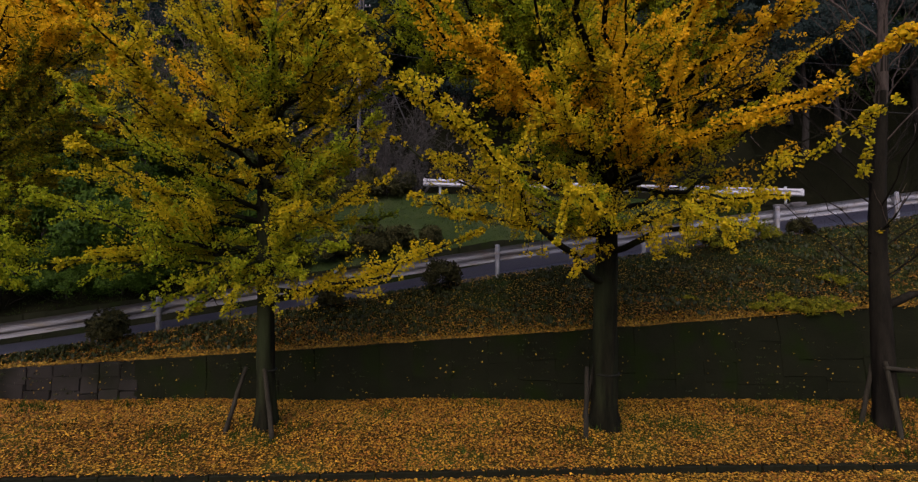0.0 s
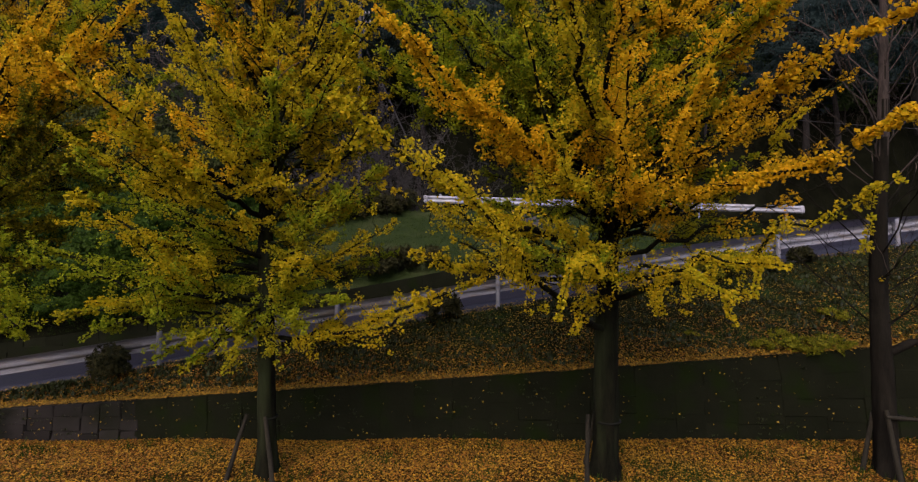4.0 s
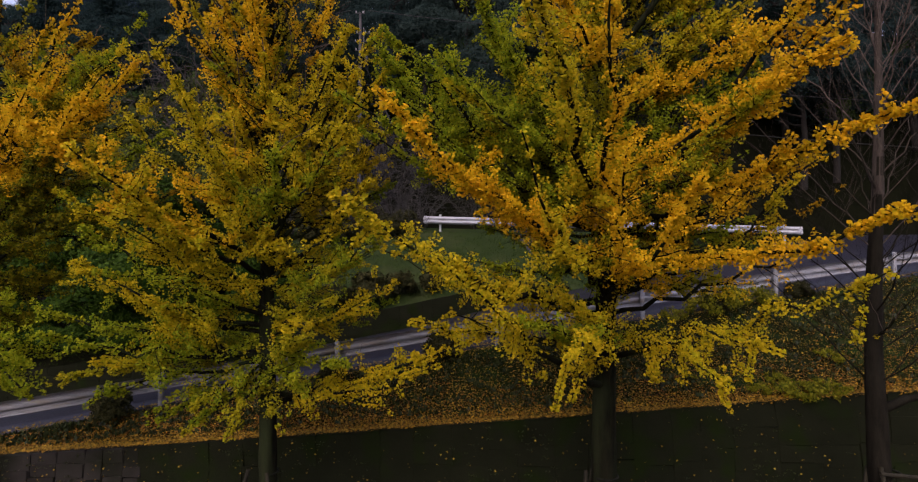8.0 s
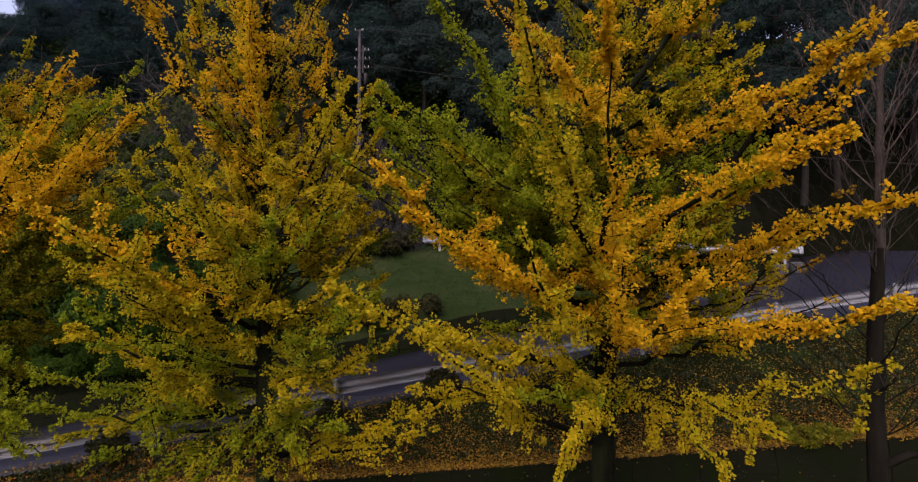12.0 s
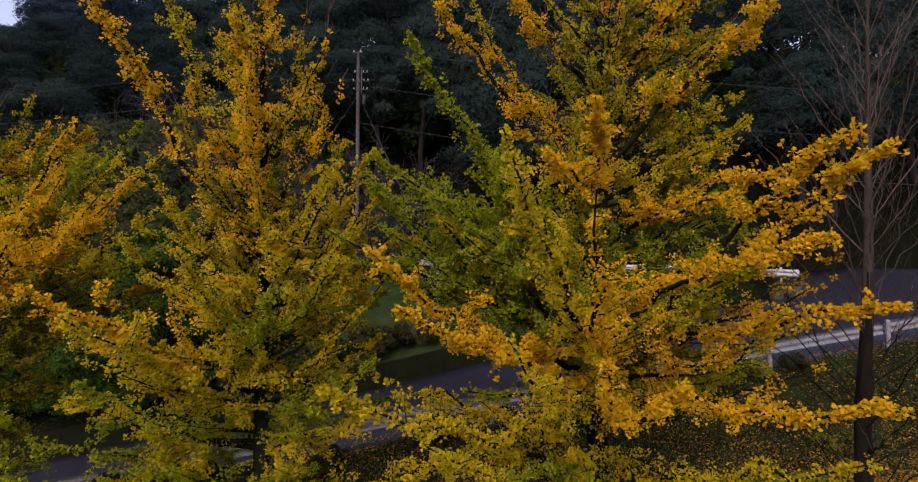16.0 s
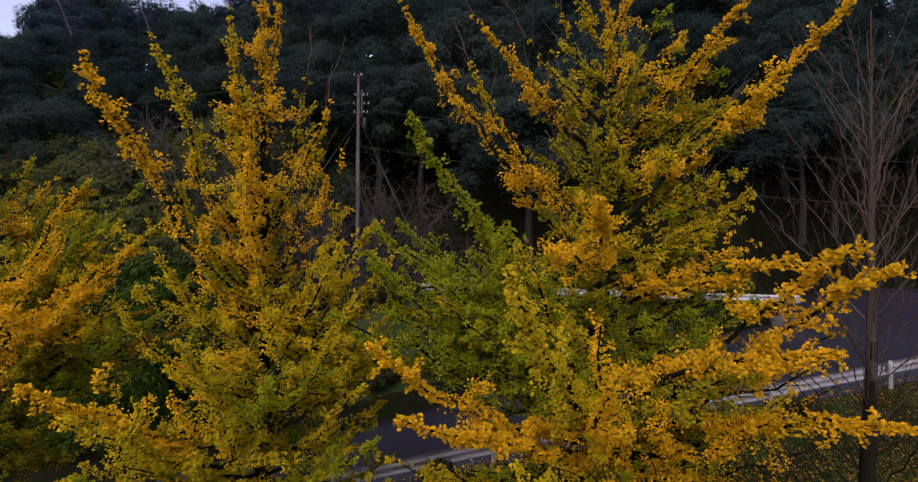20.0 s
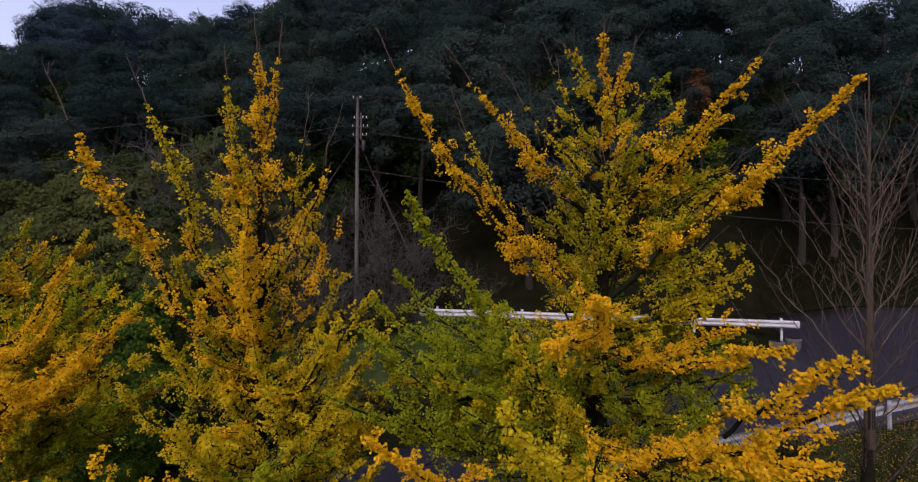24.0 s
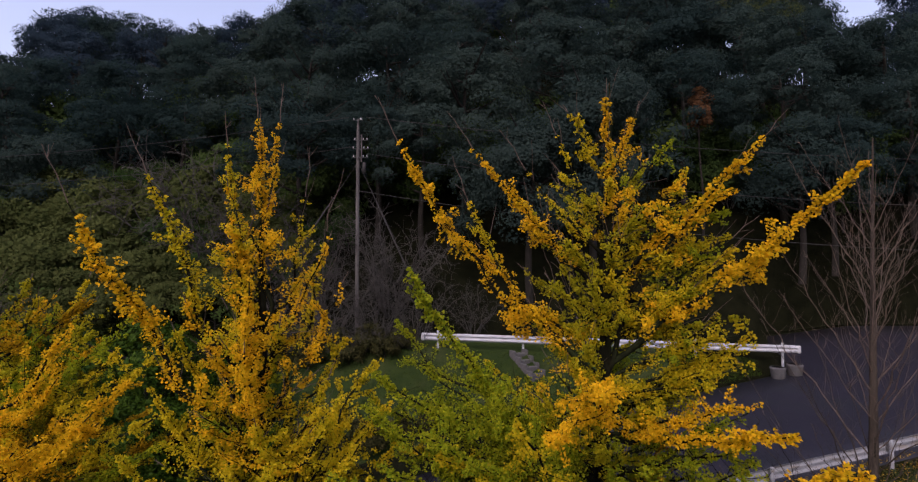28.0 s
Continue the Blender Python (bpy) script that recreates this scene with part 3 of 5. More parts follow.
for z0, tip, m in ((4.0, (1.6, 4.6, 5.6), O), (4.2, (2.3, 4.5, 5.35), O), (4.1, (0.6, 4.6, 5.8), Y), (4.4, (3.9, 5.6, 6.0), O)):
    limb(tree, axis, z0, tip, m, -0.06, 0.85, 0.0, 0.85)
limb(tree, axis, 10.2, (2.7, 8.4, 12.95), O, -0.02, 1.0, 0.3, 0.7)
limb(tree, axis, 6.6, (4.9, 8.0, 7.6), G, -0.03, 0.9)
for z0, tip, m in ((8.9, (4.42, 7.5, 10.3), Y), (8.0, (4.0, 7.7, 9.0), Y), (8.3, (0.46, 7.9, 10.3), O)):
    limb(tree, axis, z0, tip, m, -0.05, 0.95, 0.15, 0.75)
for z0, tip, m in ((5.6, (-1.33, 7.31, 7.9), G), (5.0, (-1.04, 7.14, 7.05), G), (5.6, (-0.41, 6.92, 7.6), G), (6.2, (0.27, 7.3, 7.9), G), (5.6, (4.4, 6.93, 7.2), G), (5.4, (1.08, 6.73, 7.35), G), (5.2, (-0.9, 7.9, 6.6), G), (5.2, (0.85, 6.3, 8.0), Y), (5.8, (-0.6, 9.4, 7.6), G), (6.0, (0.2, 9.6, 8.0), G), (5.4, (-1.3, 8.8, 7.1), G), (5.9, (-0.2, 8.2, 7.6), G), (6.3, (0.6, 8.6, 8.3), Y), (5.0, (-0.4, 8.0, 6.3), G), (5.2, (0.6, 7.2, 7.0), G), (5.6, (-1.1, 7.6, 7.4), G), (5.4, (-1.5, 8.4, 7.8), G), (5.8, (-0.2, 7.1, 7.2), Y), (6.2, (-0.7, 8.9, 8.2), G), (5.5, (0.2, 6.6, 6.9), G), (5.3, (-1.6, 7.7, 6.6), G), (5.6, (0.9, 9.4, 7.3), G), (6.4, (0.5, 7.8, 8.1), G), (5.9, (-1.0, 8.2, 7.0), Y), (5.4, (0.0, 9.0, 6.8), G), (6.6, (4.2, 8.6, 8.3), G), (6.9, (4.3, 7.9, 8.6), Y), (6.2, (4.2, 7.6, 7.5), G)):
    limb(tree, axis, z0, tip, m, -0.03, 0.85, 0.0, 1.1)
for z0, tip, m in ((5.2, (-1.8, 7.0, 7.0), G), (3.2, (-0.7, 6.9, 3.7), Y), (3.3, (-0.1, 6.4, 3.85), Y), (3.3, (0.8, 6.2, 3.75), G), (3.4, (1.5, 6.3, 4.0), Y), (3.6, (-1.2, 7.6, 4.7), Y)):
    limb(tree, axis, z0, tip, m, -0.03, 0.75)
for z0, tip, m in ((4.4, (4.6, 8.2, 5.6), LEAF_RUST), (4.6, (4.9, 8.8, 6.2), V), (4.2, (4.2, 9.2, 5.2), V), (5.0, (4.4, 7.6, 6.6), LEAF_RUST), (4.0, (4.7, 7.6, 4.9), V), (5.2, (4.0, 9.0, 6.9), LEAF_RUST), (4.8, (3.9, 7.2, 5.9), V)):
    limb(tree, axis, z0, tip, m, -0.02, 0.75, 0.0, 1.1, 0.15)
fill_limbs(tree, axis, 32, 4.2, 11.2, 3.2, (-10, 190), (V, V, G), 0.3, 0.8, 0.1)
fill_limbs(tree, axis, 26, 4.6, 11.6, 1.5, (190, 350), (Y, V, G), 0.0, 0.9, 0.25)
for z0, tip, m in ((8.6, (4.5, 7.6, 9.95), Y), (8.0, (4.5, 7.4, 9.1), Y), (7.6, (4.45, 7.2, 8.55), Y), (7.0, (4.5, 7.0, 8.0), O), (6.4, (4.4, 7.0, 7.4), G)):
    limb(tree, axis, z0, tip, m, 0.0, 0.95, 0.0, 0.75)
fill_limbs(tree, axis, 24, 4.2, 10.6, 2.5, (185, 355), (V, G, Y, G), 0.25, 0.85, 0.15)
for i, (dx, z) in enumerate(((1.2, 11.2), (1.35, 10.9), (1.5, 10.5), (1.3, 10.2), (1.4, 9.8), (1.1, 9.5), (1.35, 9.2), (1.0, 8.8), (1.3, 8.5), (0.9, 8.1))):
    limb(tree, lambda h: (3.2, 8.3 - 0.15 * (i % 3), h), z - 0.4, (3.2 + dx, 7.6 + 0.25 * (i % 3), z), (V, G, Y)[i % 3], 0.0, 0.9, 0.0, 0.8, 0.05, plump=0.4)
for z0, tip, m in ((3.6, (5.9, 7.7, 4.9), O), (4.2, (6.3, 8.0, 5.7), LEAF_RUST), (4.8, (5.9, 7.4, 6.3), O), (5.0, (6.4, 7.9, 6.6), LEAF_RUST)):
    limb(tree, axis, z0, tip, m, -0.03, 0.4, 0.0, 0.8, 0.4)

# the slender ginkgo
tree = thing("ginkgo_tree", "slender ginkgo tree with upright yellow shoots and green-yellow lower leaves", "tree", "row of ginkgo trees")
axis = trunk_of(tree, (-3.26, 8.55), (-3.35, 8.3), 12.6, 0.145)
limb(tree, axis, 6.3, (-5.31, 6.58, 10.9), O, -0.03, 0.9, 0.75, 0.6, plump=1.1)
limb(tree, axis, 7.5, (-4.96, 7.75, 11.5), Y, -0.04, 0.9, 0.75, 0.55, plump=0.9)
limb(tree, axis, 8.6, (-3.75, 8.0, 11.3), O, -0.08, 0.9, 0.3, 0.5, plump=0.9)
limb(tree, axis, 7.6, (-3.74, 7.95, 12.0), Y, -0.06, 0.9, 0.5, 0.75, plump=0.6)
limb(tree, axis, 7.8, (-2.83, 9.2, 11.3), Y, -0.08, 0.7, 0.9, 0.75)
limb(tree, axis, 7.0, (-2.2, 8.4, 10.6), Y, -0.08, 0.6, 1.0, 0.75)
limb(tree, axis, 9.0, (-3.35, 8.2, 12.55), O, -0.03, 0.9, 0.6, 0.7, plump=0.6)
limb(tree, axis, 8.4, (-3.0, 8.3, 12.5), O, -0.06, 0.9, 0.6, 0.75)
limb(tree, axis, 4.3, (-4.58, 5.61, 5.9), Y, -0.06, leafy_from=0.45, plump=0.9)
limb(tree, axis, 4.6, (-5.26, 5.83, 6.25), O, -0.06, leafy_from=0.45, plump=0.9)
limb(tree, axis, 4.8, (-3.64, 6.34, 6.7), Y, -0.06)
limb(tree, axis, 5.2, (-1.91, 8.24, 7.34), Y, -0.06)
limb(tree, axis, 2.9, (-6.4, 7.32, 3.9), G, -0.03)
limb(tree, axis, 3.6, (-4.82, 6.21, 4.96), G, -0.05)
limb(tree, axis, 2.8, (-4.4, 8.2, 3.2), G, 0.0)
limb(tree, axis, 2.1, (0.4, 8.2, 3.3), Y, -0.05, 1.0, 0.0, 0.8, 0.12, plump=0.8)
limb(tree, axis, 2.25, (-0.3, 7.5, 2.95), Y, -0.05, 1.0, 0.0, 0.7, 0.2)
for tip in ((-4.2, 7.5, 1.9), (-2.6, 7.3, 2.0), (-3.3, 7.0, 2.05)):
    limb(tree, axis, 2.6, tip, V, 0.03, 0.8, 0.0, 0.8)
limb(tree, axis, 3.1, (-1.6, 7.3, 3.0), G, -0.05)
limb(tree, axis, 2.9, (-5.45, 6.35, 3.6), G, -0.03)
for z0, tip, m in ((2.7, (-4.7, 7.6, 2.05), G), (2.8, (-3.9, 7.2, 2.35), V), (2.8, (-5.3, 7.2, 2.6), G), (2.8, (-2.3, 7.4, 2.55), G), (2.9, (-6.2, 7.6, 2.75), V), (3.4, (-2.2, 7.2, 3.6), Y)):
    limb(tree, axis, z0, tip, m, 0.02, 0.95)
for z0, tip, m in ((7.2, (-1.9, 8.3, 9.7), O), (6.2, (-2.08, 8.1, 8.1), Y), (8.2, (-2.13, 8.2, 10.4), O), (7.0, (-4.34, 7.86, 9.4), O), (6.6, (-4.32, 7.5, 9.0), Y), (6.4, (-3.14, 7.3, 8.7), O)):
    limb(tree, axis, z0, tip, m, -0.06, 0.9, 0.2, 0.8)
limb(tree, axis, 2.6, (-4.0, 7.45, 2.1), G, 0.05)
limb(tree, axis, 2.9, (-5.9, 7.9, 2.9), Y, 0.0)
limb(tree, axis, 3.3, (-6.3, 8.3, 4.3), Y, -0.05)
limb(tree, axis, 4.0, (-6.1, 7.4, 5.6), Y, -0.06)
limb(tree, axis, 3.7, (-1.64, 8.3, 4.92), Y, -0.06)
limb(tree, axis, 3.4, (-5.59, 7.07, 4.53), Y, -0.05)
limb(tree, axis, 5.6, (-3.0, 7.1, 9.9), O, -0.06)
limb(tree, axis, 5.8, (-4.0, 7.67, 8.1), Y, -0.06)
for z0, tip, m in ((4.2, (-1.4, 7.6, 5.8), Y), (4.8, (-1.3, 8.0, 6.6), Y), (3.8, (-1.2, 7.4, 5.0), G), (5.4, (-1.6, 7.8, 7.6), Y), (3.3, (-1.0, 7.9, 4.2), Y), (5.0, (-1.9, 7.3, 6.3), G), (5.2, (-1.4, 7.4, 7.3), Y), (5.6, (-1.7, 7.2, 8.0), Y), (6.0, (-1.3, 8.0, 8.4), Y), (4.6, (-5.4, 7.9, 6.9), Y), (5.4, (-5.0, 8.0, 8.0), Y), (5.6, (-1.0, 7.8, 7.8), Y)):
    limb(tree, axis, z0, tip, m, -0.06, 0.95)
fill_limbs(tree, axis, 22, 2.8, 8.6, 2.7, (10, 170), (V, G, G), 0.3, 0.9, 0.1)
fill_limbs(tree, axis, 16, 3.4, 10.0, 1.0, (190, 350), (Y, G, Y), 0.0, 0.9)
for z0, tip, m in ((4.6, (-1.2, 8.6, 6.2), Y), (5.2, (-1.0, 8.2, 6.9), Y), (5.6, (-1.3, 8.8, 7.4), Y), (6.0, (-1.6, 8.3, 7.9), Y), (4.8, (-1.7, 7.4, 6.6), Y), (6.6, (-1.9, 8.6, 8.7), Y)):
    limb(tree, axis, z0, tip, m, -0.04, 0.85)
fill_limbs(tree, axis, 24, 2.9, 8.4, 2.5, (170, 370), (Y, G, V), 0.3, 0.9, 0.45)

# the ginkgo whose crown reaches in from beyond the slender one
tree = thing("ginkgo_tree", "half-green ginkgo tree with a spreading crown near the road bank", "tree", "row of ginkgo trees")
axis = trunk_of(tree, (-9.6, 9.1), (-9.3, 9.9), 10.2, 0.16)
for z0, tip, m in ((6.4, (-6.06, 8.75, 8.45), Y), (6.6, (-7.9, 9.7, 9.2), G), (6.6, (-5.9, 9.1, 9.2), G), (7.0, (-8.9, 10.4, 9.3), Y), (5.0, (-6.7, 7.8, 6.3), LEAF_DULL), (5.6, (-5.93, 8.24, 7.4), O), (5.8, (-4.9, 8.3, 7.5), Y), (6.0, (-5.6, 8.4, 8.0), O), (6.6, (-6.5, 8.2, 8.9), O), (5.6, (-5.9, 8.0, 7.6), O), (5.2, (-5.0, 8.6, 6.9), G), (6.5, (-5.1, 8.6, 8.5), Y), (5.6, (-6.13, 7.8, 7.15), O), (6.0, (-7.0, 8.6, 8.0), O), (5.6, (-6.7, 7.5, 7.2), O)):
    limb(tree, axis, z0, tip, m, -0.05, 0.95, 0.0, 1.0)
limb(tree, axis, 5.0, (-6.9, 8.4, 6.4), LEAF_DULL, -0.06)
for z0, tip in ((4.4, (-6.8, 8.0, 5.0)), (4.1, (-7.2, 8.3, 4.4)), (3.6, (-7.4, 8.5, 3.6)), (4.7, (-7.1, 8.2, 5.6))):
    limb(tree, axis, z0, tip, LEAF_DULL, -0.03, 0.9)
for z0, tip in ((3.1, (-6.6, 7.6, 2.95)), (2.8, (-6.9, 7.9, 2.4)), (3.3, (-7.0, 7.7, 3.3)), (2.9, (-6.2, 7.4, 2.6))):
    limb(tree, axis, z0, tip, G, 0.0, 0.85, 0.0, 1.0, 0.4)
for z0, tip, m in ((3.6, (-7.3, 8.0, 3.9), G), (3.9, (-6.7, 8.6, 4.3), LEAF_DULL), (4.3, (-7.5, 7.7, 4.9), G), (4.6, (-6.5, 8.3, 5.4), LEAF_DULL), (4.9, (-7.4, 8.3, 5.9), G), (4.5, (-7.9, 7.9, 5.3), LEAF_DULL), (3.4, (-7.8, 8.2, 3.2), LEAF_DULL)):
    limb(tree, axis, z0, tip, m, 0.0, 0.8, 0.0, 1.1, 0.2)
limb(tree, axis, 6.2, (-8.4, 11.2, 9.7), Y, -0.08, 1.0, 0.3)
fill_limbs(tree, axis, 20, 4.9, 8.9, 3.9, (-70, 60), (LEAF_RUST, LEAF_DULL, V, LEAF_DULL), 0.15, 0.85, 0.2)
fill_limbs(tree, axis, 8, 4.6, 9.0, 3.0, (80, 180), (Y, G), 0.2)

# the tree that has dropped its leaves
tree = thing("bare_ginkgo_tree", "leafless ginkgo tree with grey upswept twigs", "tree", "row of ginkgo trees")
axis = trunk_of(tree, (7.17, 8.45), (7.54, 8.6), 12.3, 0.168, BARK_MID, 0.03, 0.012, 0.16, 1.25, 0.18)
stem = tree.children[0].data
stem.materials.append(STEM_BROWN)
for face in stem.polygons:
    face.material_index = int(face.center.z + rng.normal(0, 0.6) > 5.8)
for i in range(60):
    z0 = 2.1 + 8.6 * (i / 60) + rng.uniform(0, 0.3)
    az, t = 2.4 * i + rng.uniform(-0.8, 0.8), i / 60
    reach = 2.9 * (1 - 0.72 * t) * rng.uniform(0.6, 1.1)
    c = axis(z0)
    tip = (c[0] + reach * math.cos(az), c[1] + reach * math.sin(az), min(z0 + reach * (0.85 + 1.1 * t), 12.6))
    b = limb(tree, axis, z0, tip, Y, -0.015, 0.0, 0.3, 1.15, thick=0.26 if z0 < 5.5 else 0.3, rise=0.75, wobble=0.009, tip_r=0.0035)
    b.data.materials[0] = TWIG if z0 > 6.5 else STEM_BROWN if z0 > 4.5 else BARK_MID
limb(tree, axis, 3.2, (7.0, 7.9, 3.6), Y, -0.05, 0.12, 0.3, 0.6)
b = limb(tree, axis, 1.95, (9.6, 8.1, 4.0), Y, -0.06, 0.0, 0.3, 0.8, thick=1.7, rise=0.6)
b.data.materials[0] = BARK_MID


# ---------------------------------------------------------------- stakes that hold the young trunks
def tree_support(at, feet, tie_z, tie_r, bar=None):
    ob = thing("tree_support", "weathered timber stakes leaning against a tree trunk", "tree stake", "tree stakes", at=at)
    for fx, fy, tx, ty, tz in feet:
        p = np.linspace((fx, fy, -0.12), (tx, ty, tz), 6) + rng.normal(0, 0.004, (6, 3))
        v, f = tube(p, np.linspace(0.042, 0.033, 6), 9)
        mesh_object("stake", v, f, STAKE, ob, smooth=True)
    if bar:
        v, f = tube(np.linspace(bar[:3], bar[3:], 4), [0.032] * 4, 9)
        mesh_object("crossbar", v, f, STAKE, ob, smooth=True)
    n = 13
    a = np.linspace(0, 2 * np.pi, n)
    v, f = tube(np.stack([tie_r * np.cos(a), tie_r * np.sin(a), tie_z + 0 * a], -1), [0.02] * n, 6)
    mesh_object("tie", v, f, JOINT, ob, "dark rope tie", smooth=True)
    return ob


tree_support((-3.26, 8.55, 0), [(-0.62, -0.2, -0.34, -0.06, 0.98), (0.26, -0.42, 0.02, -0.17, 0.98)], 0.92, 0.15)
tree_support((2.5, 8.55, 0), [(-0.46, -0.42, -0.36, -0.12, 1.0), (-0.34, 0.25, -0.2, 0.05, 0.95)], 0.86, 0.215)
tree_support((7.25, 8.45, 0), [(-0.46, 0.1, -0.2, 0.14, 1.0), (-0.22, -0.42, -0.26, -0.2, 1.12)], 0.95, 0.2, (-0.3, -0.24, 1.02, 0.4, -0.22, 0.95))


# ---------------------------------------------------------------- road-side rails
W_PROFILE = [(0.0, 0.43), (0.02, 0.45), (0.075, 0.48), (0.085, 0.53), (0.03, 0.575), (0.025, 0.605), (0.03, 0.635), (0.085, 0.68), (0.075, 0.73), (0.02, 0.76), (0.0, 0.78)]


def beam_mesh(name, a, b, out, mat, parent, label=""):
    """A corrugated steel beam from a to b (road level at both ends), its ridges towards out."""
    a, b, out = np.array(a), np.array(b), np.array(out)
    verts, n = [], len(W_PROFILE)
    steps = 7
    for i in range(steps):
        p = a + (b - a) * i / (steps - 1)
        for back in (0.0, -0.006):
            for d, h in W_PROFILE:
                verts.append(p + out * (d + back) + (0, 0, h))
    faces = []
    for i in range(steps - 1):
        o, q = i * 2 * n, (i + 1) * 2 * n
        for k in range(n - 1):
            faces.append((o + k, o + k + 1, q + k + 1, q + k))
            faces.append((o + n + k + 1, o + n + k, q + n + k, q + n + k + 1))
        faces.append((o + n, o, q, q + n))
        faces.append((o + n - 1, o + 2 * n - 1, q + 2 * n - 1, q + n - 1))
    return mesh_object(name, np.array(verts), faces, mat, parent, label)


def rail_post(at, mat, parent, height=0.84):
    x, y, z = at
    ring = [(z - 0.3, 0.057), (z + height - 0.02, 0.057), (z + height, 0.05), (z + height + 0.012, 0.02)]
    v, f = tube([(x, y, h) for h, r in ring], [r for h, r in ring], 12)
    post = mesh_object("post", v, f, mat, parent, smooth=False)
    v, f = tube([(x, y, z + height + 0.0), (x, y, z + height + 0.02), (x, y, z + height + 0.028)], [0.062, 0.058, 0.01], 12)
    mesh_object("cap", v, f, mat, post)
    return post


near = thing("guard_rail", "weathered white steel guard rail along the climbing road", "guard rail")
step = 3.965
posts = [-6.95 + step * i for i in range(-4, 8)]
# from x = -5 on, posts and beams take the paler paint colour
for x in posts:
    rail_post((x, rail_y(x) - 0.03, rail_z(x) - 0.02), RAIL if x < -5 else RAIL_MID, near)
    bm = bevel_box((0.09, 0.09, 0.22), (x, rail_y(x) + 0.06, rail_z(x) + 0.6), 0.006)
    part("bracket", bm, RAIL, near)
for x0, x1 in zip(posts[:-1], posts[1:]):
    beam_mesh("beam", (x0, rail_y(x0) + 0.1, rail_z(x0)), (x1 + 0.12, rail_y(x1) + 0.1, rail_z(x1)), (-0.147, 0.989, 0), RAIL if x0 < -5 else RAIL_MID, near)

far = thing("guard_rail", "clean white steel guard rail at the foot of the wooded hill", "guard rail")


def far_y(x):
    return 23.62 - 0.024 * (x + 1.5)


def far_z(x):
    return top_z(x) - 0.005 * (x + 1.5)


posts = [-0.9 + 4.06 * i for i in range(5)]
for x in posts:
    rail_post((x, far_y(x) + 0.14, far_z(x) - 0.02), RAIL_WHITE, far, 0.9)
    bm = bevel_box((0.09, 0.09, 0.22), (x, far_y(x) + 0.05, far_z(x) + 0.6), 0.006)
    part("bracket", bm, RAIL_WHITE, far)
ends = [-1.55] + posts[1:-1] + [15.85]
for x0, x1 in zip(ends[:-1], ends[1:]):
    beam_mesh("beam", (x0, far_y(x0), far_z(x0) + 0.02), (x1 + 0.1, far_y(x1 + 0.1), far_z(x1) + 0.02), (-0.024, -1, 0), RAIL_WHITE, far)
for x in (-1.6, 15.98):
    bm = bevel_box((0.2, 0.12, 0.37), (x, far_y(x) - 0.04, far_z(x) + 0.63), 0.05)
    part("end_cap", bm, RAIL_WHITE, far, "rounded rail end")


# ---------------------------------------------------------------- kerb at the lawn's edge
kerb = thing("kerb", "low mossy concrete kerb at the edge of the lawn", "kerb", kind="structure")
for i in range(34):
    x = -13.6 + 0.8 * i
    bm = bevel_box((0.785, 0.1, 0.3), (0, 0, 0), 0.012)
    ob = part("kerb_stone", bm, KERB, kerb)
    ob.matrix_basis = pose(x, float(kerb_y(x)) + rng.uniform(-0.008, 0.008), float(kerb_z(x)) - 0.145, rng.uniform(-1, 1), rng.uniform(-0.6, 0.6) - 0.9, rng.uniform(-0.6, 0.6))

# ---------------------------------------------------------------- concrete by the far verge
for dx, dy, r in ((0, 0, 0.31), (0.85, 0.15, 0.33)):
    x, y = 14.5 + dx, 22.4 + dy
    z = float(verge_z(x)) - 0.05
    pot = thing("concrete_planter", "round grey concrete planter standing on the verge", "planter", "concrete planters", at=(x, y, z))
    ring = [(0.0, r * 0.85), (0.02, r * 0.88), (0.42, r), (0.48, r + 0.02), (0.52, r), (0.52, r - 0.07), (0.4, r - 0.09)]
    v, f = tube([(0, 0, h) for h, q in ring], [q for h, q in ring], 20)
    mesh_object("pot", v, f, CONCRETE, pot)
    v, f = tube([(0, 0, 0.38), (0, 0, 0.43), (0, 0, 0.45)], [r - 0.07, r - 0.12, 0.01], 14)
    mesh_object("soil", v, f, FOREST_FLOOR, pot, "dark soil")

gutter = thing("drain_channel", "pale concrete stepped drain running down the turf slope", "drain channel")
for i in range(4):
    t = i / 6
    x, y = 2.9 + 1.3 * t, 23.2 - 2.0 * t
    z = float(slope_z(np.float64(x), np.float64(y)))
    for name, size, off in (("step", (0.62, 0.36, 0.3), (0, 0, -0.06)), ("side_wall", (0.1, 0.38, 0.44), (-0.36, 0, 0.02)), ("side_wall", (0.1, 0.38, 0.44), (0.36, 0, 0.02))):
        bm = bevel_box(size, off, 0.012)
        ob = part(name, bm, CONCRETE, gutter)
        ob.matrix_basis = pose(x, y, z, 0, 0, 33)


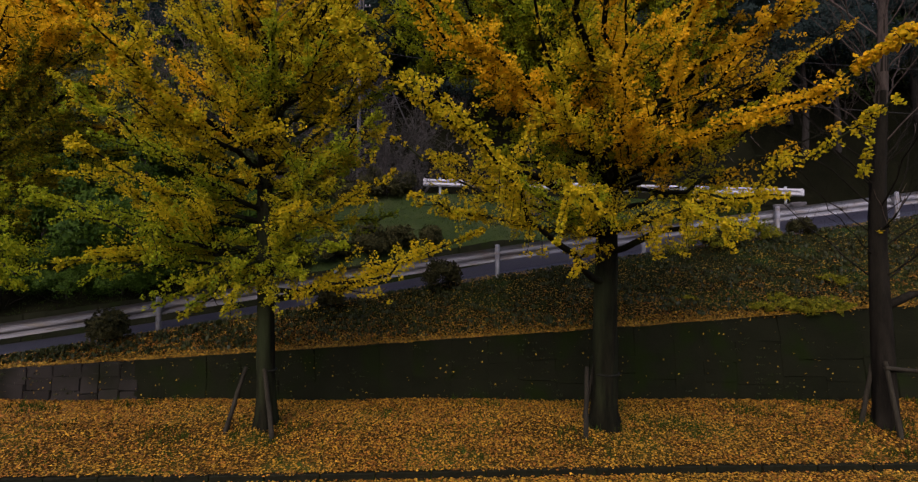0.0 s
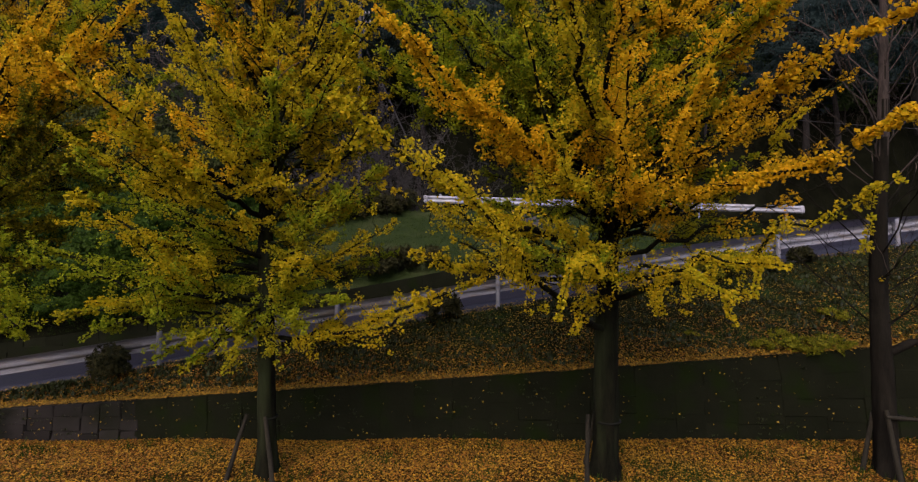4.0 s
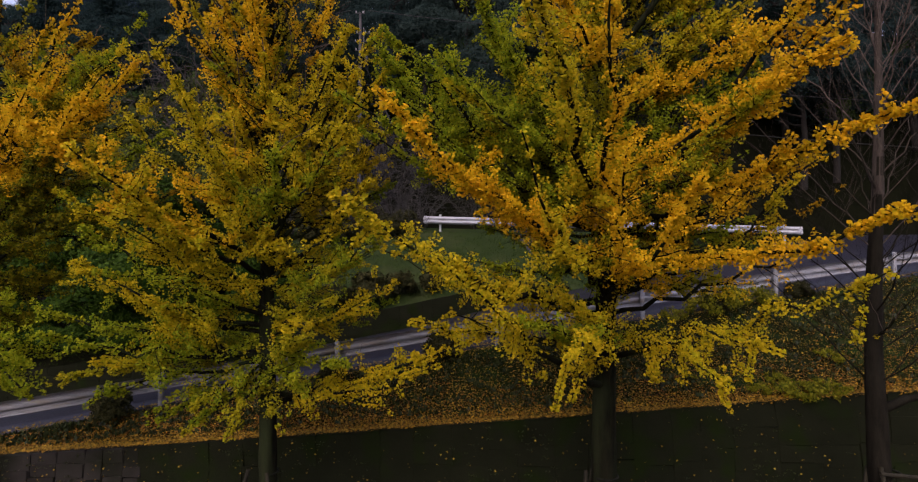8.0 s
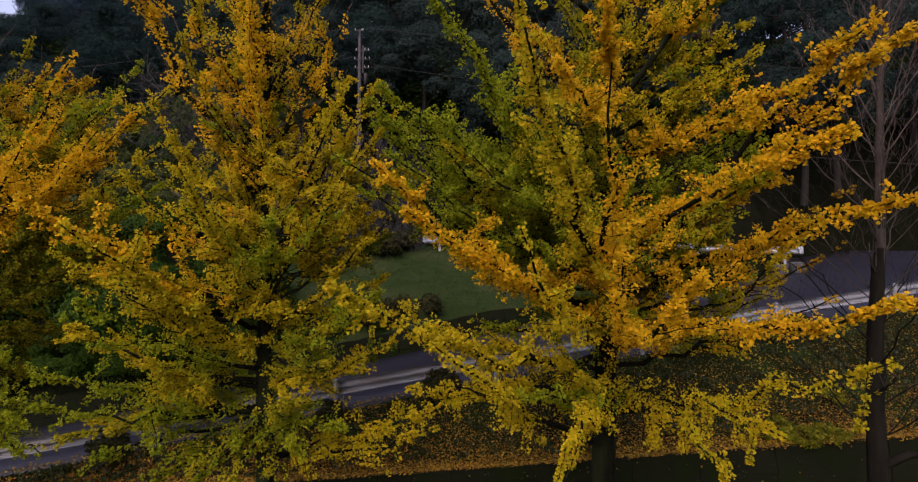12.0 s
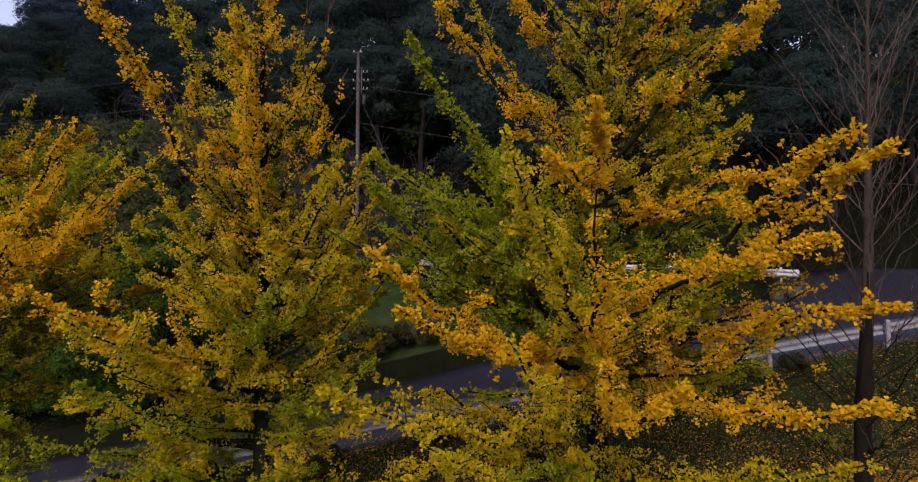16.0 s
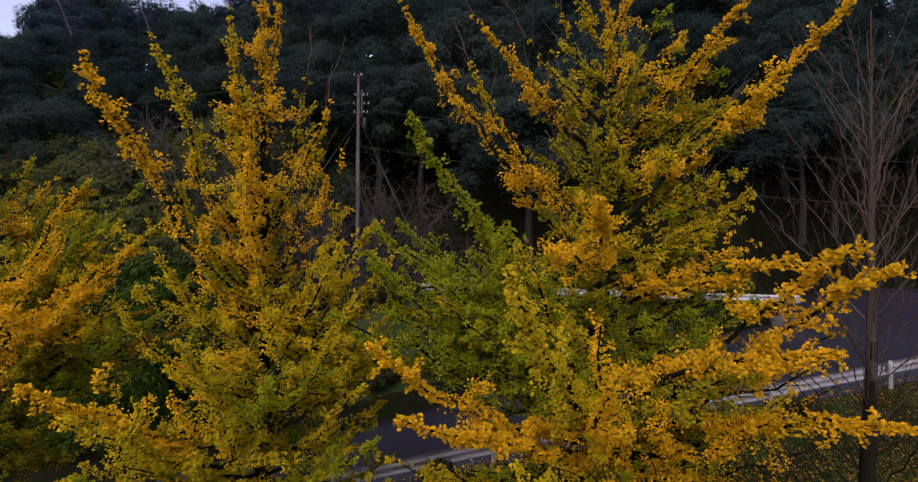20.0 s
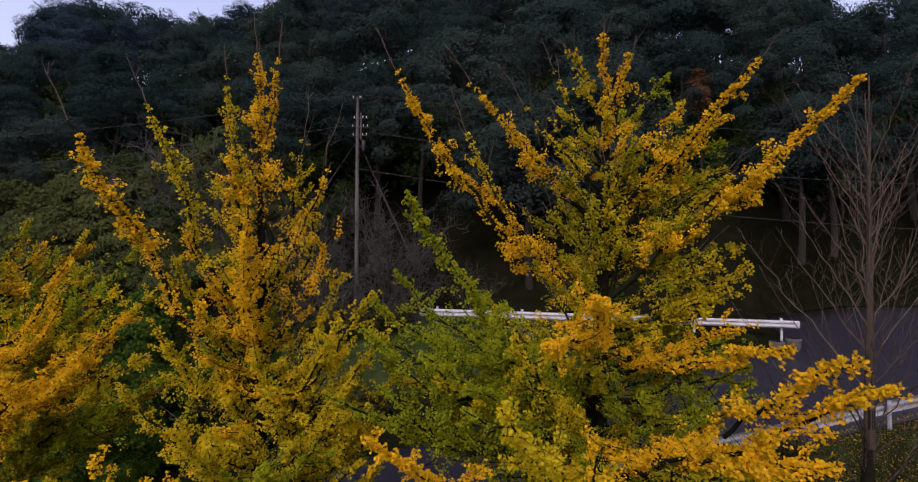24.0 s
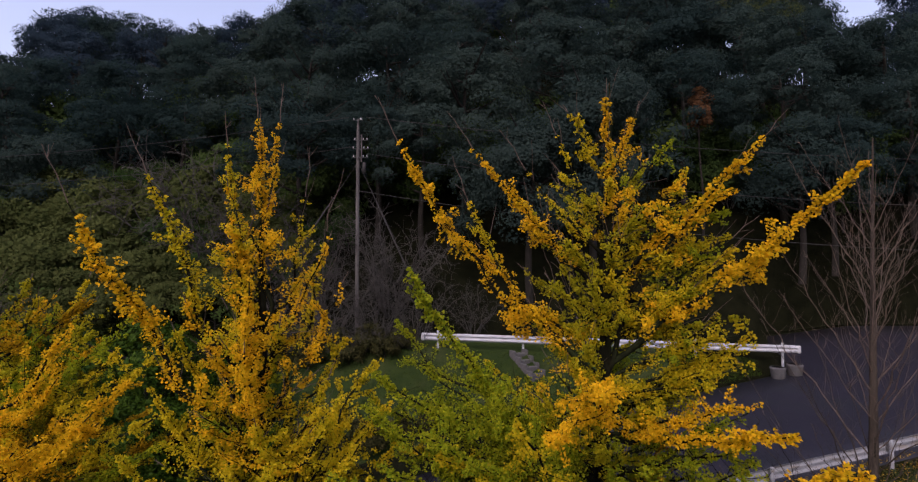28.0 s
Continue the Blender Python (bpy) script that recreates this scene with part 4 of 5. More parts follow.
# ---------------------------------------------------------------- utility pole and its wires
px, py = -5.15, 25.5
pz = float(hill_z(np.float64(px), np.float64(py)))
pole = thing("utility_pole", "grey concrete utility pole with side insulators and two struts", "utility pole")
zz = np.linspace(pz - 0.5, 17.4, 12)
v, f = tube(np.stack([px + 0 * zz, py + 0 * zz, zz], -1), np.where(zz < 16.4, np.linspace(0.11, 0.085, 12), 0.05), 14)
mesh_object("shaft", v, f, POLE, pole, smooth=True)
for z, left, right in ((17.3, 0.26, 0.26), (16.25, 0.2, 0.55), (15.8, 0.28, 0.6), (15.35, 0.25, 0.55)):
    arm = part("crossarm", bevel_box((left + right, 0.03, 0.03), (px + (right - left) / 2, py - 0.14, z), 0.006), STEEL, pole)
    for dx in (-left + 0.06, right - 0.06, right * 0.55):
        ring = [(z + 0.02, 0.015), (z + 0.05, 0.032), (z + 0.07, 0.022), (z + 0.09, 0.032), (z + 0.12, 0.02), (z + 0.13, 0.004)]
        v, f = tube([(px + dx, py - 0.14, h) for h, r in ring], [r for h, r in ring], 8)
        mesh_object("insulator", v, f, PORCELAIN, arm)
for side, foot in ((-1, -11.2), (1, -1.2)):
    fy = py + 0.6
    fz = float(hill_z(np.float64(foot), np.float64(fy)))
    v, f = tube(np.linspace((foot, fy, fz - 0.2), (px + 0.08 * side, py, 15.0), 8), [0.012, 0.012, 0.012, 0.042, 0.042, 0.042, 0.014, 0.012], 8)
    mesh_object("strut", v, f, STRUT, pole, smooth=True)
v, f = tube([(px + 0.32, py, 14.5), (px + 0.32, py, 14.55), (px + 0.32, py, 15.1), (px + 0.32, py, 15.14)], [0.03, 0.1, 0.1, 0.03], 10)
mesh_object("splice_case", v, f, WIRE, pole)
v, f = tube([(px + 0.2, py - 0.1, z) for z in (15.1, 15.6, 16.1, 16.55)], [0.035] * 4, 8)
mesh_object("conduit", v, f, POLE, pole)


def wire(a, b, sag):
    t = np.linspace(0, 1, 24)[:, None]
    p = np.array(a) + (np.array(b) - np.array(a)) * t - np.array([0, 0, sag]) * (4 * t * (1 - t))
    v, f = tube(p, [0.016] * 24, 5)
    tagged(mesh_object("overhead_wire", v, f, WIRE), "thin black overhead wire strung from the pole", "wire", "overhead wires")


wire((px + 0.44, py - 0.14, 17.45), (46, 27.5, 15.6), 0.9)
wire((px + 0.75, py - 0.14, 15.5), (46, 27.5, 13.2), 1.2)
wire((px + 0.1, py - 0.14, 13.6), (46, 27.5, 10.4), 1.2)
wire((px - 0.44, py - 0.14, 17.45), (-60, 32, 17.0), 1.5)
wire((px - 0.3, py - 0.14, 15.9), (-60, 32, 15.2), 1.5)


# ---------------------------------------------------------------- woods: evergreens on the hill, bushes and bare stems below
rng = np.random.default_rng(23)

SPRIG = np.array([(-0.32, 0.1, 0), (0.32, 0.1, 0), (0.0, 1.0, -0.05)])


def clump_crown(n, centre_z, radius, height, lobe, per, leaf, squash=0.75):
    """A domed crown of rounded, uneven lobes; sprigs cover each lobe like shingles, over coarser ones inside."""
    c = unit(rng.normal(0, 1, (n, 3))) * rng.uniform(0.35, 1.0, (n, 1)) ** 0.4
    c[:, 2] = np.abs(c[:, 2]) * 1.15 - 0.35
    dome = unit(c)
    c = c * (radius, radius, height) * rng.uniform(0.9, 1.08, (n, 1)) + (0, 0, centre_z)
    places, ways, inner = [], [], []
    for p, out in zip(c, dome):
        r = lobe * rng.uniform(0.6, 1.3)
        d = unit(rng.normal(0, 1, (per, 3)) + 0.7 * out)
        d[:, 2] = np.where(rng.random(per) < 0.6, np.abs(d[:, 2]), d[:, 2])
        places.append(p + d * r * (1, 1, squash) * rng.uniform(0.72, 1.06, (per, 1)))
        ways.append(unit(d + 0.7 * out))
        inner.append(p + rng.normal(0, 0.3, (14, 3)) * (r, r, r * squash))
    p, d = np.concatenate(places), np.concatenate(ways)
    along = unit(np.cross(d, rng.normal(0, 1, p.shape)) + 0.35 * d)
    face = unit(d + rng.normal(0, 0.26, p.shape))
    q = np.concatenate(inner)
    shade = leaves(SPRIG, q, rng.normal(0, 1, q.shape), rng.normal(0, 1, q.shape), rng.uniform(1.6, 3.0, len(q)) * leaf)
    return joined([leaves(SPRIG, p, along, face, rng.uniform(0.5, 1.25, len(p)) * leaf), shade])


def evergreen(name, label, mat, height, radius, n, clump, per, leaf, stem=0.22, base=0.35, category="tree", group="woods on the hill"):
    ob = thing(name, label, category, group)
    z = np.linspace(-0.6, height * 0.8, 9)
    x = 0.12 * np.sin(z * 0.7)
    pieces = [tube(np.stack([x, 0 * z, z], -1), np.linspace(stem, stem * 0.3, 9), 8)]
    for i in range(9):
        h = height * rng.uniform(base, 0.75)
        az = rng.uniform(0, 2 * np.pi)
        q = np.array([0.12 * math.sin(h * 0.7), 0, h])
        pieces.append(tube(spine(q, q + np.array([math.cos(az), math.sin(az), 0.55]) * radius * 0.75, -0.05, 5, 0.02), np.linspace(stem * 0.4, stem * 0.1, 5), 5))
    v, f = joined(pieces)
    mesh_object("trunk", v, f, BARK_GREY, ob, smooth=True)
    v, f = clump_crown(n, height * (base + (1 - base) * 0.4), radius, height * (1 - base) * 0.58, clump, per, leaf)
    mesh_object("crown", v, f, mat, ob)
    return ob


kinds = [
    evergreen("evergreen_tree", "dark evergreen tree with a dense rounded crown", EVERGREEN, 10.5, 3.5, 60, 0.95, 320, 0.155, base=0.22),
    evergreen("evergreen_tree", "tall evergreen tree with haze painted blue-green into its leaves", EVERGREEN_HAZED, 12.0, 3.1, 56, 0.9, 320, 0.15, base=0.24),
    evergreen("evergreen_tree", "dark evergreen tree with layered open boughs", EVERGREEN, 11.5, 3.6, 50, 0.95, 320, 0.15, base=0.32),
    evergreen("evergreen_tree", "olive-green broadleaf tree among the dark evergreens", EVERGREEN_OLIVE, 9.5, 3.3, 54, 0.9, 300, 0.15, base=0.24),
    evergreen("evergreen_tree", "slender evergreen tree with a ragged top", EVERGREEN_HAZED, 11.0, 2.6, 48, 0.85, 300, 0.15, base=0.22),
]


def on_hill(x, y):
    return float(hill_z(np.float64(x), np.float64(y)))


# the ridge: how steeply the treetops stand against the sky, by bearing
RIDGE_AT = [-1.3, -0.933, -0.88, -0.845, -0.822, -0.769, -0.715, -0.679, -0.613, -0.571, -0.523, -0.488, -0.458, -0.428, -0.363, -0.327, -0.306, 0.71, 0.735, 0.79, 0.86, 0.885, 1.3]
RIDGE = [0.42, 0.435, 0.447, 0.469, 0.498, 0.517, 0.522, 0.512, 0.493, 0.483, 0.495, 0.483, 0.479, 0.508, 0.512, 0.505, 0.6, 0.62, 0.49, 0.475, 0.49, 0.6, 0.57]
tops = [max(v.co.z for c in ob.children for v in c.data.vertices) for ob in kinds]
wood_rows = [28.0, 32.0, 37.0, 42.5, 48.5, 54.0, 60.0]
used = [0] * len(kinds)
for r, y0 in enumerate(wood_rows):
    half = 0.98 * y0 + 5
    n = int(2 * half / (5.3 if y0 < 45 else 4.5))
    for i in range(n):
        x = -half + (i + 0.5 + rng.uniform(-0.35, 0.35)) * 2 * half / n
        y = y0 + rng.uniform(-1.4, 1.4)
        # only far rows get the bluish kinds, so haze is painted by distance
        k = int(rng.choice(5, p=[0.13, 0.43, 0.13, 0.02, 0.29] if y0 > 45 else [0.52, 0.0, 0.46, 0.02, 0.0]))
        grow = rng.uniform(0.88, 1.25)
        ground = on_hill(x, y)
        if y0 > 30:
            crest = (10.1 if y0 > 50 else 8.4) + float(np.interp(x / y, RIDGE_AT, RIDGE)) * y - ground
            fit = crest / tops[k]
            grow = np.clip(fit * rng.uniform(0.92, 1.01), 0.45, 1.6) if y0 > 50 else min(grow, max(fit, 0.5))
        if abs(x / y + 0.202) < 0.03 and y0 < 45:
            x -= 2.0
        if (r == 0 and (-27 < x < -9.5 or abs(x - 14) < 3)) or (y0 == 32 and -24 < x < -11):
            continue
        if r == 0 and (abs(x - px) < 3.2 or x > 16):
            y, grow = y + 2.0, grow * 0.9
        wide = min(grow, 0.85) if 0.58 < x / y < 1.0 and y0 > 40 else grow
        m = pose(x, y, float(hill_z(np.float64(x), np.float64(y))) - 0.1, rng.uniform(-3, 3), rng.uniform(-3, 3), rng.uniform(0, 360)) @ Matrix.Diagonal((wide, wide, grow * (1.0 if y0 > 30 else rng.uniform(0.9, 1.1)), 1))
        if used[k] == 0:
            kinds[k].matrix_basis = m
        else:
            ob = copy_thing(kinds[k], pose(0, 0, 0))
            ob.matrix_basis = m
        used[k] += 1


def plant_copies(first, spots):
    """Puts the first plant at the first spot, and copies at the others; a spot is x, y, z, size."""
    for i, (x, y, z, s) in enumerate(spots):
        ob = first if i == 0 else copy_thing(first, pose(0, 0, 0))
        ob.matrix_basis = pose(x, y, z, 0, 0, (i * 77) % 360) @ Matrix.Diagonal((s, s, s, 1))


def on_slope(x, y):
    return float(slope_z(np.float64(x), np.float64(y)))


russet = evergreen("russet_tree", "small tree with rusty brown autumn leaves on the hillside", RUSSET, 10.4, 0.42, 26, 0.4, 130, 0.13, 0.1, 0.68)
plant_copies(russet, [(15.2, 30.6, on_hill(15.2, 30.6) - 0.1, 1.0)])
roadside = evergreen("broadleaf_tree", "dark green broadleaf tree beside the road", SHRUB_GREEN, 7.2, 2.7, 70, 0.75, 380, 0.14, 0.13, 0.12, group="trees beside the road")
plant_copies(roadside, [(-11.3, 18.0, 1.2, 1.0), (-15.6, 18.6, 0.8, 1.05), (-20, 20, 1.0, 1.1), (-8.3, 19.2, 2.2, 0.62), (-9.6, 17.2, 1.3, 0.36), (-11.2, 16.6, 1.0, 0.42), (-12.8, 16.3, 0.8, 0.4), (-14.6, 16.0, 0.5, 0.45), (-8.0, 17.6, 1.6, 0.3), (-6.6, 18.2, 2.1, 0.28)])
bush = evergreen("evergreen_bush", "rounded dark green bush at the foot of the wood", BUSH_GREEN, 3.2, 1.7, 34, 0.6, 110, 0.15, 0.07, 0.05, "bush", "bushes along the wood")
spots = []
for i in range(46):
    x = -30 + 1.1 * i + rng.uniform(-0.6, 0.6)
    if (x < -8 or x > 20):
        y = 26.0 + rng.uniform(-0.5, 3.0)
        spots.append((x, y, on_hill(x, y) - 0.1, rng.uniform(0.5, 1.0)))
for i in range(40):
    x = -34 + 1.75 * i + rng.uniform(-0.6, 0.6)
    if abs(x - px) > 1.6 and not -3 < x < 19:
        y = 29.0 + rng.uniform(-1.2, 2.6) + (4 if x > 17 else 0)
        spots.append((x, y, on_hill(x, y) - 0.2, rng.uniform(0.9, 1.6)))
for i in range(44):
    x = -44 + 2.2 * i + rng.uniform(-0.8, 0.8)
    if abs(x / 35 + 0.202) > 0.05:
        y = 35.0 + rng.uniform(-1.8, 4)
        spots.append((x, y, on_hill(x, y) - 0.3, rng.uniform(1.2, 1.9)))
for i in range(40):
    x = -58 + 2.9 * i + rng.uniform(-0.8, 0.8)
    if x > -10 and not 0.68 < x / 52 < 0.95:
        y = 52 + rng.uniform(-2, 5)
        spots.append((x, y, on_hill(x, y) - 0.3, rng.uniform(1.3, 2.0)))
for i in range(18):
    x = -46 + 2.0 * i + rng.uniform(-0.6, 0.6)
    y = 45.5 + rng.uniform(-1.2, 1.2)
    spots.append((x, y, on_hill(x, y) - 0.3, rng.uniform(1.7, 2.3)))
for x in (15.5, 17.5, 19.5, 21.5, 23.5, 26, 28.5):
    y = 34.5 + rng.uniform(-1, 1)
    spots.append((x, y, on_hill(x, y) - 0.3, rng.uniform(1.1, 1.6)))
plant_copies(bush, spots)
olive = evergreen("olive_bush", "broad olive-green thicket bush on the hill foot", EVERGREEN_OLIVE, 4.2, 2.3, 50, 0.65, 260, 0.15, 0.08, 0.05, "bush", "thicket bushes")
plant_copies(olive, [(x, y, on_hill(x, y) - 0.2, k) for x, y, k in ((-17, 28, 1.2), (-20, 29, 1.45), (-23.5, 29.5, 1.5), (-27, 31, 1.6), (-14.5, 30.5, 1.3), (-19, 26.5, 1.1), (-23, 27, 1.2), (-13, 26.8, 0.9), (-10.5, 28.5, 1.0), (-16.5, 31.5, 1.5), (-21.5, 32, 1.6), (-11.5, 30.5, 1.25), (-25.5, 33.5, 1.7), (-15.5, 26.3, 0.9), (-21, 26.2, 1.0))])
rail_bush = evergreen("rail_shrub", "leafy green shrub growing over the guard rail", WEED, 0.95, 0.6, 22, 0.2, 60, 0.055, 0.015, 0.05, "shrub", "shrubs at the rail")
plant_copies(rail_bush, [(x, float(rail_y(x)) - 0.25, float(rail_z(x)) - 0.12, k) for x, k in ((6.5, 0.75), (7.1, 1.0), (7.8, 0.9), (8.4, 0.6), (5.7, 0.5))])
weed = evergreen("bank_weed", "low yellow-green weeds hanging over the wall top", WEED, 0.34, 0.42, 14, 0.13, 34, 0.045, 0.008, 0.02, "plant", "weeds on the bank")
plant_copies(weed, [(x, y, float(bank_z(np.float64(x), np.float64(y))) - 0.03, k) for x, y, k in ((6.5, 10.75, 0.6), (6.9, 10.6, 0.9), (7.2, 10.5, 1.0), (7.5, 10.4, 0.9), (7.8, 10.6, 0.8), (8.1, 10.45, 0.6), (7.0, 11.0, 0.6), (8.6, 11.6, 0.8), (5.2, 11.3, 0.5))])
low = evergreen("low_shrub", "low dark shrub with thin brownish leaves", SHRUB_DARK, 0.75, 0.34, 26, 0.16, 90, 0.06, 0.02, 0.08, "shrub", "shrubs along the road")
spots = []
for x, dy, s in ((-7.8, -0.35, 1.2), (-0.4, -0.3, 1.1), (6.95, -0.2, 0.8), (9.45, -0.25, 0.8), (-11.2, -0.3, 0.9), (-3.0, -0.45, 0.8)):
    spots.append((x, float(rail_y(x)) + dy, float(rail_z(x)) - 0.08, s))
for x, s in ((-4.6, 1.5), (-3.4, 1.9), (-2.3, 1.6), (-1.1, 1.3), (-6.0, 1.7)):
    y = float(verge_y(x)) + 0.9
    spots.append((x, y, on_slope(x, y) - 0.05, s))
for x, y, k in ((-8.4, 22.6, 1.7), (-7.4, 23.4, 2.0), (-6.6, 22.4, 1.6), (-5.7, 23.2, 1.9), (-4.9, 22.5, 1.7), (-4.1, 23.5, 2.0), (-3.3, 22.9, 1.6), (-2.6, 23.7, 1.8), (-9.2, 21.8, 1.8)):
    spots.append((x, y, on_slope(x, y) - 0.08, k))
plant_copies(low, spots)


def bare_shrub(height, stems):
    """Arching stems that fork twice into a rounded haze of thin twigs."""
    ob = thing("bare_shrub", "leafless grey-brown shrub of thin arching stems", "shrub", "bare shrubs")
    for i in range(stems):
        az, out = rng.uniform(0, 2 * np.pi), rng.uniform(0.15, 0.8)
        tip = np.array([math.cos(az) * out, math.sin(az) * out, rng.uniform(0.7, 1.0) - 0.25 * out]) * height
        path = spine(np.array([0.15 * math.cos(az), 0.15 * math.sin(az), -0.2]), tip, 0.09, 8, 0.03)
        pieces = [tube(path, np.linspace(0.028, 0.006, 8), 5)]
        for _ in range(12):
            q = path[rng.integers(2, 8)]
            e = q + unit(rng.normal(0, 1, 3) + (0.5 * math.cos(az), 0.5 * math.sin(az), 0.7)) * height * rng.uniform(0.12, 0.32)
            side = spine(q, e, 0.06, 5, 0.05)
            pieces.append(tube(side, np.linspace(0.011, 0.005, 5), 3))
            for _ in range(4):
                q2 = side[rng.integers(1, 5)]
                e2 = q2 + unit(rng.normal(0, 1, 3) + (0, 0, 0.5)) * height * rng.uniform(0.05, 0.13)
                pieces.append(tube(spine(q2, e2, 0.0, 3, 0.05), np.linspace(0.007, 0.004, 3), 3))
        v, f = joined(pieces)
        mesh_object("stem", v, f, TWIG_DARK, ob, smooth=True)
    return ob


bare = bare_shrub(3.6, 13)
plant_copies(bare, [(x, y, on_hill(x, y), s) for x, y, s in ((-6.4, 25.0, 1.3), (-4.0, 24.9, 1.35), (-7.6, 26.4, 1.4), (-13.6, 28.4, 2.2), (-12.0, 27.6, 1.6), (-15.4, 29.0, 2.1), (-21.5, 23.5, 1.1), (-9.6, 26.4, 1.3), (-2.0, 25.4, 1.0), (-3.6, 26.6, 1.6), (0.8, 25.6, 0.7), (18.5, 33.5, 0.9))] + [(x, y, on_slope(x, y), k) for x, y, k in ((-7.9, 23.0, 0.55), (-6.2, 23.1, 0.6), (-5.2, 22.9, 0.5), (-4.4, 23.2, 0.6), (-3.0, 23.2, 0.5), (-2.1, 23.5, 0.45))])


# ---------------------------------------------------------------- fallen leaves, grass and ivy
def litter(name, n, place, mat, label, size=(0.028, 0.054), tilt=0.3):
    p = place(n)
    along = unit(np.stack([rng.normal(0, 1, len(p)), rng.normal(0, 1, len(p)), rng.normal(0, 0.25, len(p))], -1))
    face = unit(rng.normal(0, tilt, p.shape) + (0, 0, 1))
    v, f = leaves(FAN_QUAD, p, along, face, rng.uniform(*size, len(p)))
    return tagged(mesh_object(name, v, f, mat), label, "leaves", kind="stuff")


def on_lawn(n):
    x, y = rng.uniform(-13.5, 13.5, n), rng.uniform(6.2, 10.2, n)
    z = np.where(y > kerb_y(x) - 0.04, lawn_z(x, y), kerb_z(x) - 0.1)
    keep = (np.abs(y - kerb_y(x) + 0.04) > 0.045) | (rng.random(n) < 0.6)
    green = 0.5 + 0.5 * np.sin(x * 1.9 + 1) * np.sin(y * 2.7 + x)
    keep &= rng.random(n) < (0.74 + 0.26 * (green < 0.78)) * (1 - 0.45 * step01(4, 8, x))
    return np.stack([x, y, z + rng.uniform(0.005, 0.035, n)], -1)[keep]


def on_lawn_rusty(n):
    p = on_lawn(n)
    patch = 0.5 + 0.3 * np.sin(p[:, 0] * 0.8 + 2) + 0.25 * np.sin(p[:, 0] * 2.3 + p[:, 1] * 3.1) + 0.45 * step01(-2, -7, p[:, 0]) + 0.3 * step01(3, 6, p[:, 0])
    return p[rng.random(len(p)) < patch]


def on_path(n):
    x, y = rng.uniform(-14, 14, n), rng.uniform(-4, 6.2, n)
    return np.stack([x, y, np.where(y < 5, -0.45 + (y - 2) * np.where(y < 2, 0.005, 0.025), kerb_z(x) - 0.1) + rng.uniform(0.01, 0.05, n)], -1)


def on_bank(n):
    x = rng.uniform(-14, 14, n)
    t = rng.uniform(0, 1, n) ** 1.5
    y = 10.32 + (rail_y(x) + 0.1 - 10.32) * t
    keep = rng.random(n) < np.where(t < 0.14, 1.0, 0.55)
    return np.stack([x, y, bank_z(x, y) + rng.uniform(0.005, 0.05, n)], -1)[keep]


def on_bank_low(n):
    x = rng.uniform(-14, 14, n)
    t = np.abs(rng.normal(0, 0.3, n)) + 0.5 * rng.random(n) * step01(-1, -7, x)
    y = 10.25 + (rail_y(x) + 0.1 - 10.25) * np.clip(t, 0, 1)
    return np.stack([x, y, bank_z(x, y) + rng.uniform(0.01, 0.05, n)], -1)


def on_bank_edge(n):
    x = rng.uniform(-14, 14, n)
    y = 10.2 + np.abs(rng.normal(0, 0.3, n))
    return np.stack([x, y, bank_z(x, y) + rng.uniform(0.01, 0.06, n)], -1)


def on_road_edge(n):
    x = rng.uniform(-14, 16, n)
    y = rail_y(x) + 0.3 + np.abs(rng.normal(0, 0.22, n)) * (1 + 2 * (rng.random(n) < 0.2))
    return np.stack([x, y, rail_z(x) + 0.03 + rng.uniform(0.005, 0.02, n)], -1)


litter("fallen_leaves", 135000, on_lawn, FALLEN, "carpet of fallen yellow and orange ginkgo leaves on the lawn", (0.026, 0.05), 0.28)
litter("fallen_leaves", 22000, on_path, FALLEN, "loose fallen ginkgo leaves below the kerb")
litter("fallen_leaves", 85000, on_lawn_rusty, FALLEN_RED, "older rusty brown leaves among the yellow ones on the lawn")
litter("fallen_leaves", 90000, on_bank, FALLEN_DULL, "scattered dull fallen leaves on the dark bank", (0.028, 0.05))
litter("fallen_leaves", 26000, on_bank_low, FALLEN_RED, "brown fallen leaves drifted over the lower bank", (0.028, 0.05))
litter("fallen_leaves", 11000, on_bank_edge, FALLEN, "band of orange fallen leaves along the wall top", (0.04, 0.066))


def on_wall(n):
    x = rng.uniform(-13, 13, n)
    t = rng.random(n)
    return np.stack([x, 10.02 + 0.1 * wall_z(x) * t, 0.08 + (wall_z(x) - 0.1) * t], -1)


litter("fallen_leaves", 420, on_wall, FALLEN_DULL, "few pale leaves caught on the stone wall", (0.03, 0.055), 2.0)
litter("fallen_leaves", 3800, on_road_edge, FALLEN_DULL, "few fallen leaves along the road edge", (0.04, 0.07))


def tufts(name, n, spread, centres, mat, label, height=(0.06, 0.16), shape=BLADE):
    c = centres(n)
    p = np.repeat(c, 9, 0) + rng.normal(0, spread, (len(c) * 9, 3)) * (1, 1, 0)
    along = unit(rng.normal(0, 0.35, p.shape) + (0, 0, 1))
    face = unit(rng.normal(0, 1, p.shape) * (1, 1, 0.2))
    v, f = leaves(shape, p, along, face, rng.uniform(*height, len(p)))
    return tagged(mesh_object(name, v, f, mat), label, "grass", kind="stuff")


